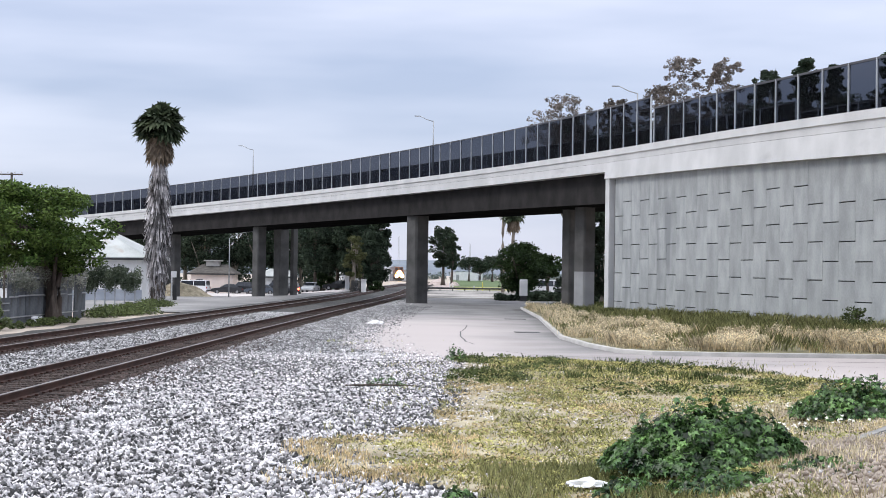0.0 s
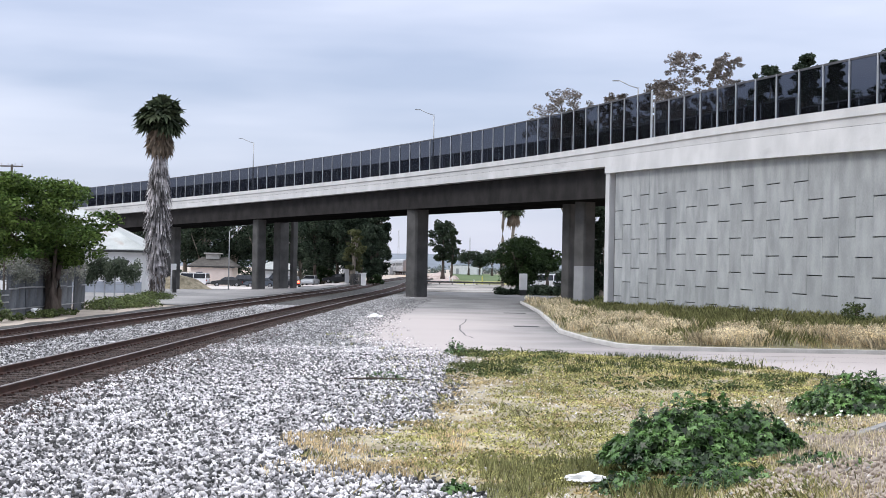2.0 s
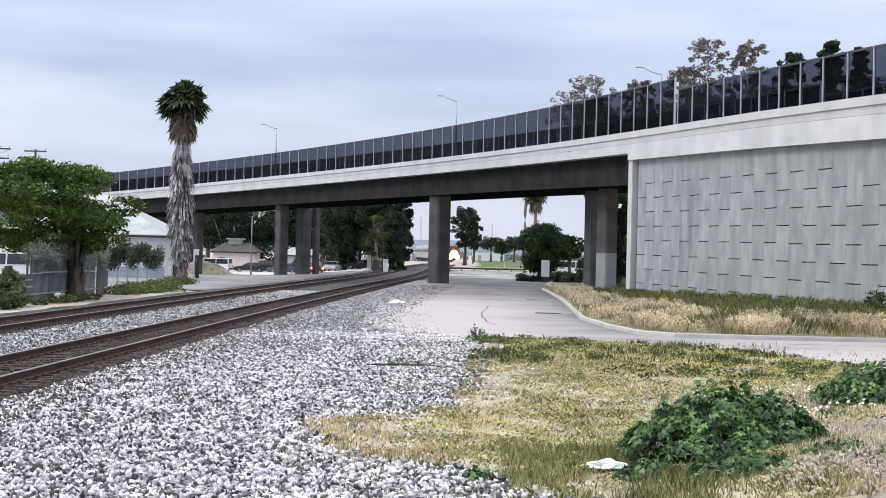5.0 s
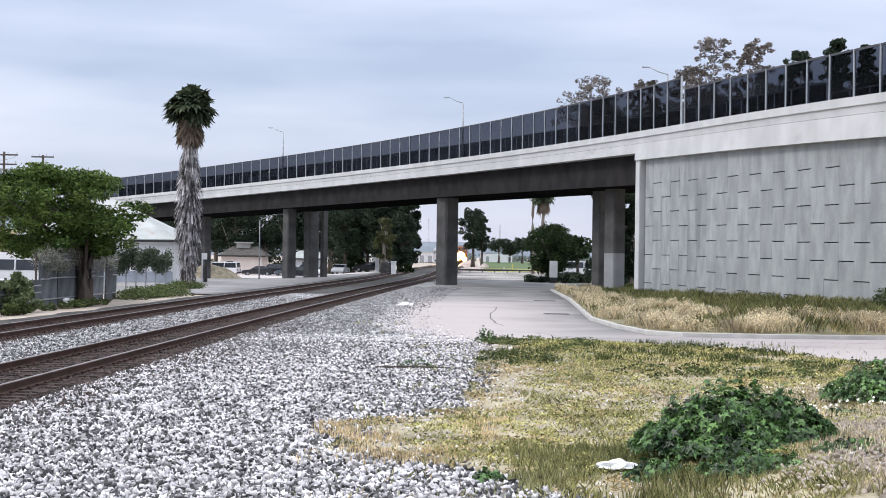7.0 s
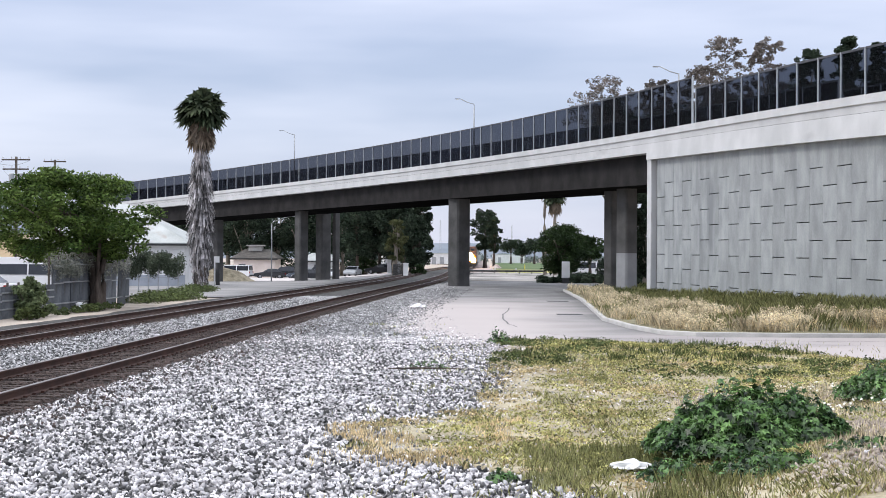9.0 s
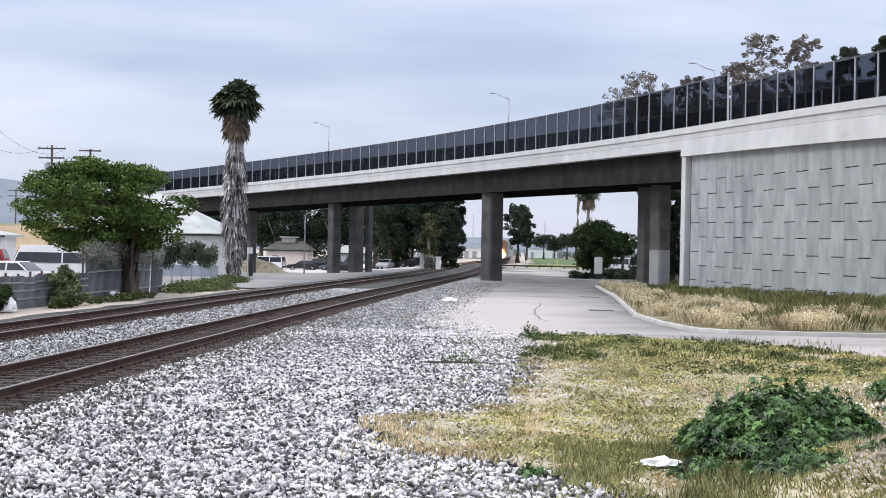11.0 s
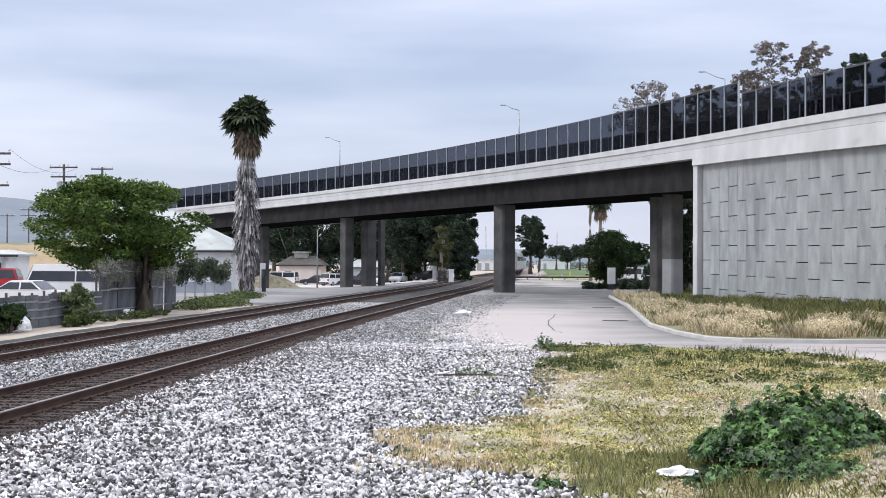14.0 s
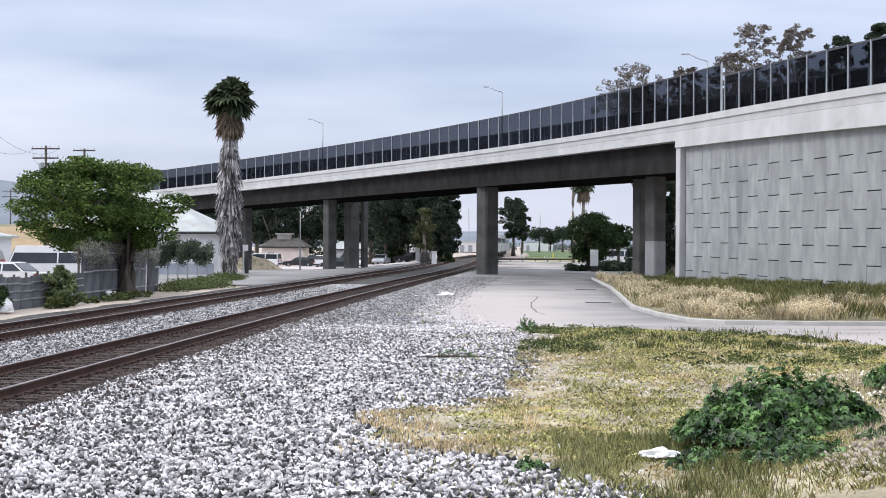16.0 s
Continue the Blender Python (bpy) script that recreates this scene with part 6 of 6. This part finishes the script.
# ---- leafy weeds in the foreground ----


def make_mallow(x, y, rx, ry, h, count, size, label, seed):
    """A sprawling plant with broad lobed leaves on thin stalks."""
    rng = np.random.default_rng(seed)
    t = tagged(empty("leafy_weed", pose(x, y, gz(x, y))), label, "weed")
    bm = bmesh.new()
    vs, fs = [], []
    lobes = 5
    for i in range(count):
        a, k = rng.uniform(0, 2 * math.pi), math.sqrt(rng.uniform())
        bump = 0.85 + 0.5 * noise.noise((math.cos(a) * k * 3.4 + seed, math.sin(a) * k * 3.4, 0)) + 0.35 * noise.noise((math.cos(a) * k * 9 + seed, math.sin(a) * k * 9, 3))
        top = h * bump * max(0.12, 1 - 0.80 * k ** 2.3)
        z = top * rng.uniform(0.35, 1.0) ** 0.5
        c = Vector((rx * k * math.cos(a), ry * k * math.sin(a), max(0.03, z)))
        if i % 9 == 0:
            tube(bm, [(c.x * 0.3, c.y * 0.3, -0.02), (c.x * 0.8, c.y * 0.8, c.z * 0.7), tuple(c)], [0.010, 0.007, 0.004], 4)
        n = Vector((0.8 * k * math.cos(a), 0.8 * k * math.sin(a), 0.75)) + Vector(rng.normal(0, 0.38, 3))
        q = n.normalized().to_track_quat("Z", "Y") @ Euler((0, 0, rng.uniform(0, 6.28))).to_quaternion()
        s = size * rng.uniform(0.55, 1.25)
        o = len(vs)
        ring = []
        for j in range(lobes * 2):
            an = 2 * math.pi * j / (lobes * 2)
            r = s * ((1.25, 1.0, 0.72, 0.72, 1.0)[j // 2] if j % 2 == 0 else 0.42)
            ring.append(c + q @ Vector((r * math.cos(an), r * math.sin(an), -0.28 * r * r / s + (0.12 * s if j % 2 else 0))))
        vs += [tuple(c)] + [tuple(p) for p in ring]
        m = lobes * 2
        fs += [(o, o + 1 + j, o + 1 + (j + 1) % m) for j in range(m)]
    part("stem", bm, M_HERB, t)
    part("foliage", np_mesh("foliage", vs, fs, [M_HERB]), None, t, "broad lobed dark green leaves")
    return t


make_mallow(3.05, 19.2, 1.26, 0.85, 0.77, 6200, 0.06, "large sprawling leafy green weed on the berm", 61)
make_mallow(2.05, 18.0, 0.45, 0.4, 0.26, 420, 0.05, "low leafy green weed beside litter", 62)
make_mallow(3.0, 17.5, 0.7, 0.45, 0.26, 620, 0.05, "low leafy green weed at the berm's foot", 63)
make_mallow(6.85, 27.6, 1.2, 0.7, 0.72, 2300, 0.06, "leafy green weed on top of the berm", 64)
make_mallow(0.2, 17.9, 0.2, 0.2, 0.16, 110, 0.045, "small green weed in dry grass", 65)
make_mallow(5.6, 25.4, 0.4, 0.4, 0.18, 200, 0.045, "low green weed among white flowers", 66)
make_mallow(4.1, 18.0, 0.5, 0.3, 0.16, 200, 0.045, "low green weed on bare dirt", 67)
make_mallow(0.4, 46.2, 0.35, 0.3, 0.5, 160, 0.05, "single weed at the edge of the road", 68)
make_mallow(-1.2, 35.4, 0.5, 0.12, 0.3, 90, 0.04, "straggling weed in the gravel", 69)


def make_flowers():
    rng = np.random.default_rng(70)
    M_PETAL = mat("white_petals", (0.70, 0.69, 0.60), (0.82, 0.80, 0.70), 4, 0.7, bump=0)
    f = tagged(empty("white_flowers"), "scattered small white wild flowers on the berm", "flowers")
    vs, fs = [], []
    for i in range(120):
        cx, cy = ((5.2, 29.5), (5.9, 29.8), (6.4, 29.2), (6.1, 26.6), (6.5, 27.0), (5.1, 25.2), (4.8, 24.8))[i % 7]
        x, y = cx + rng.normal(0, 0.22), cy + rng.normal(0, 0.3)
        c = np.array([x, y, gz(x, y) + rng.uniform(0.06, 0.24)])
        n = Vector(rng.normal(0, 0.5, 3) + [0, -0.4, 0.8]).normalized()
        q = n.to_track_quat("Z", "Y")
        o = len(vs)
        for j in range(10):
            r = 0.032 * (1 if j % 2 else 0.55) * rng.uniform(0.85, 1.1)
            vs.append(tuple(Vector(c) + q @ Vector((r * math.cos(j * 0.628), r * math.sin(j * 0.628), 0.004 * (j % 2)))))
        fs.append(tuple(range(o, o + 10)))
    tagged(part("petals", np_mesh("petals", vs, fs, [M_PETAL]), None, f), kind="stuff")
    bm = bmesh.new()
    for v in vs[::10]:
        tube(bm, [(v[0], v[1], gz(v[0], v[1])), (v[0], v[1], v[2] - 0.003)], [0.003, 0.002], 3, False)
    tagged(part("stem_stuff", bm, M_HERB, f), kind="stuff")


make_flowers()


def make_litter(x, y, z, s, label, seed, name="crumpled_paper"):
    rng = np.random.default_rng(seed)
    bm = bmesh.new()
    bmesh.ops.create_icosphere(bm, subdivisions=3, radius=1.0)
    for v in bm.verts:
        k = 1 + 0.45 * noise.noise(v.co * 1.7 + Vector((seed, 0, 0))) + 0.2 * noise.noise(v.co * 4.5)
        v.co = Vector((v.co.x * s[0], v.co.y * s[1], max(-0.1, v.co.z) * s[2])) * k
    ob = new(name, bm_mesh(name, bm, M_WHITE))
    ob.matrix_basis = pose(x, y, z)
    return tagged(ob, label, "litter")


make_litter(1.62, 18.6, 0.11, (0.25, 0.12, 0.075), "crumpled white paper litter in the weeds", 1)
make_litter(-17.3, 72.5, 0.06, (0.36, 0.25, 0.3), "white plastic bag on the dirt verge", 2, "plastic_bag")
make_litter(-17.3, 57.0, 0.1, (0.32, 0.4, 0.36), "white plastic sack against the fence", 3, "plastic_bag")
make_litter(-3.1, 79.0, 0.08, (0.35, 0.5, 0.12), "flat white litter on the gravel", 4)
make_litter(-10.2, 31, 0.08, (0.10, 0.1, 0.06), "small white litter between the tracks", 5)
BR = tagged(empty("fallen_branch", pose(-1.25, 35.2, 0.07)), "thin dark fallen branch on the gravel", "branch")
part("stick", tube(bmesh.new(), [(-0.75, 0, 0), (-0.1, 0.03, 0.02), (0.8, -0.02, 0.01)], [0.018, 0.022, 0.01], 6), M_BARK, BR)
part("twig", tube(bmesh.new(), [(-0.2, 0, 0.02), (-0.3, 0.02, 0.16)], [0.01, 0.004], 5), M_BARK, BR)
SLAB = tagged(new("concrete_edging", bm_mesh("concrete_edging", boxes((-0.08, 0.08, -2.3, 2.3, -0.3, 0.10), bevel=0.02), mat("weathered_edging", (0.17, 0.165, 0.155), (0.33, 0.32, 0.30), 2.0, 0.9, bscale=25))), "weathered concrete edging half buried in the berm", "edging")
SLAB.matrix_basis = pose(6.05, 23.6, gz(6.05, 23.6) + 0.03, 0, 0, -26)

# ---- marks on the road ----


def flat_line(pts, w, z=0.049):
    bm = bmesh.new()
    pts = [Vector((p[0], p[1])) for p in pts]
    fine = []
    for a, b in zip(pts, pts[1:]):
        for f in np.linspace(0, 1, 6)[:-1]:
            p = a.lerp(b, f)
            fine.append(p + Vector((0.05 * noise.noise((p.x * 3, p.y, 0)), 0.25 * noise.noise((p.x, p.y * 2, 5)))))
    fine.append(pts[-1])
    prev = None
    for i, p in enumerate(fine):
        d = (fine[min(i + 1, len(fine) - 1)] - fine[max(i - 1, 0)]).normalized()
        n = Vector((-d.y, d.x)) * w * (0.6 + 0.5 * abs(noise.noise((p.x * 2, p.y * 2, 1))))
        cur = [bm.verts.new((p.x + n.x, p.y + n.y, z)), bm.verts.new((p.x - n.x, p.y - n.y, z))]
        if prev:
            bm.faces.new((prev[0], prev[1], cur[1], cur[0]))
        prev = cur
    return bm


ROAD = bpy.data.objects["road"]
for pts, w in ((((1.15, 79), (1.0, 74), (0.75, 70), (0.7, 65), (0.85, 60), (1.1, 57.5)), 0.035), (((2.7, 50.4), (4.0, 49.6), (5.4, 49.3), (7.0, 49.4), (9.5, 48.8), (13, 48.9)), 0.05), (((2.0, 52.5), (2.6, 50.8), (3.2, 50.2)), 0.03), (((6.2, 48.2), (8.0, 47.0), (12, 46.0)), 0.03)):
    part("crack", flat_line(pts, w), M_CRACK, ROAD, "dark sealed crack")
for x0, x1, yy in ((3.35, 4.5, 91.0), (3.0, 4.05, 70.0)):
    part("drain_grate", boxes((x0, x1, yy, yy + 1.1, 0.046, 0.056)), M_DARK, ROAD, "dark steel drain grate")

# ---- what moves ----


def on_track(d):
    """A pose on the near track, d metres ahead of the camera, for a vehicle whose nose points at the camera."""
    dx = (track_x(d + 1) - track_x(d - 1)) / 2
    return pose(track_x(d), d, 0.215, 0, 0, -math.degrees(math.atan(dx)))


def motions():
    # the train slows down as it comes
    nose = lambda t: 464 - 16.2 * (t - 3.4) + 0.62 * ((t - 8.25) ** 2 - 23.52)
    times = [i * 0.5 for i in range(33)]
    walk(LOCO, [(t, on_track(nose(t) + 1.0)) for t in times])
    for i, c in enumerate(COACHES):
        walk(c, [(t, on_track(nose(t) + 21.2 + i * 26.2)) for t in times])
    # the white car comes along the street, turns and stops behind the columns
    path = ((0, -75, 232, -90), (8.5, -56, 233, -90), (10.4, -41.5, 233, -88), (11.3, -35.4, 233.5, -84), (11.9, -32.9, 234, -80), (12.5, -30.8, 234.5, -70), (13.1, -29.1, 235.5, -55), (13.7, -27.9, 237, -40), (14.3, -27.2, 238.5, -30), (14.9, -26.8, 240, -26), (16, -26.5, 241.5, -25))
    walk(SUV, [(t, pose(x, y, gz(x, y), 0, 0, a)) for t, x, y, a in path])
    # the braking car waits, then rolls on behind the columns
    path = ((0, -18.75, 213, 2), (3.6, -18.72, 213, 2), (4.4, -18.9, 215, 6), (5.2, -19.7, 219, 22), (6.0, -21.2, 222, 60), (7.0, -22.8, 224, 96), (8.5, -23.3, 224, 100), (16, -23.3, 224, 100))
    walk(BRAKER, [(t, pose(x, y, gz(x, y), 0, 0, a)) for t, x, y, a in path])


motions()
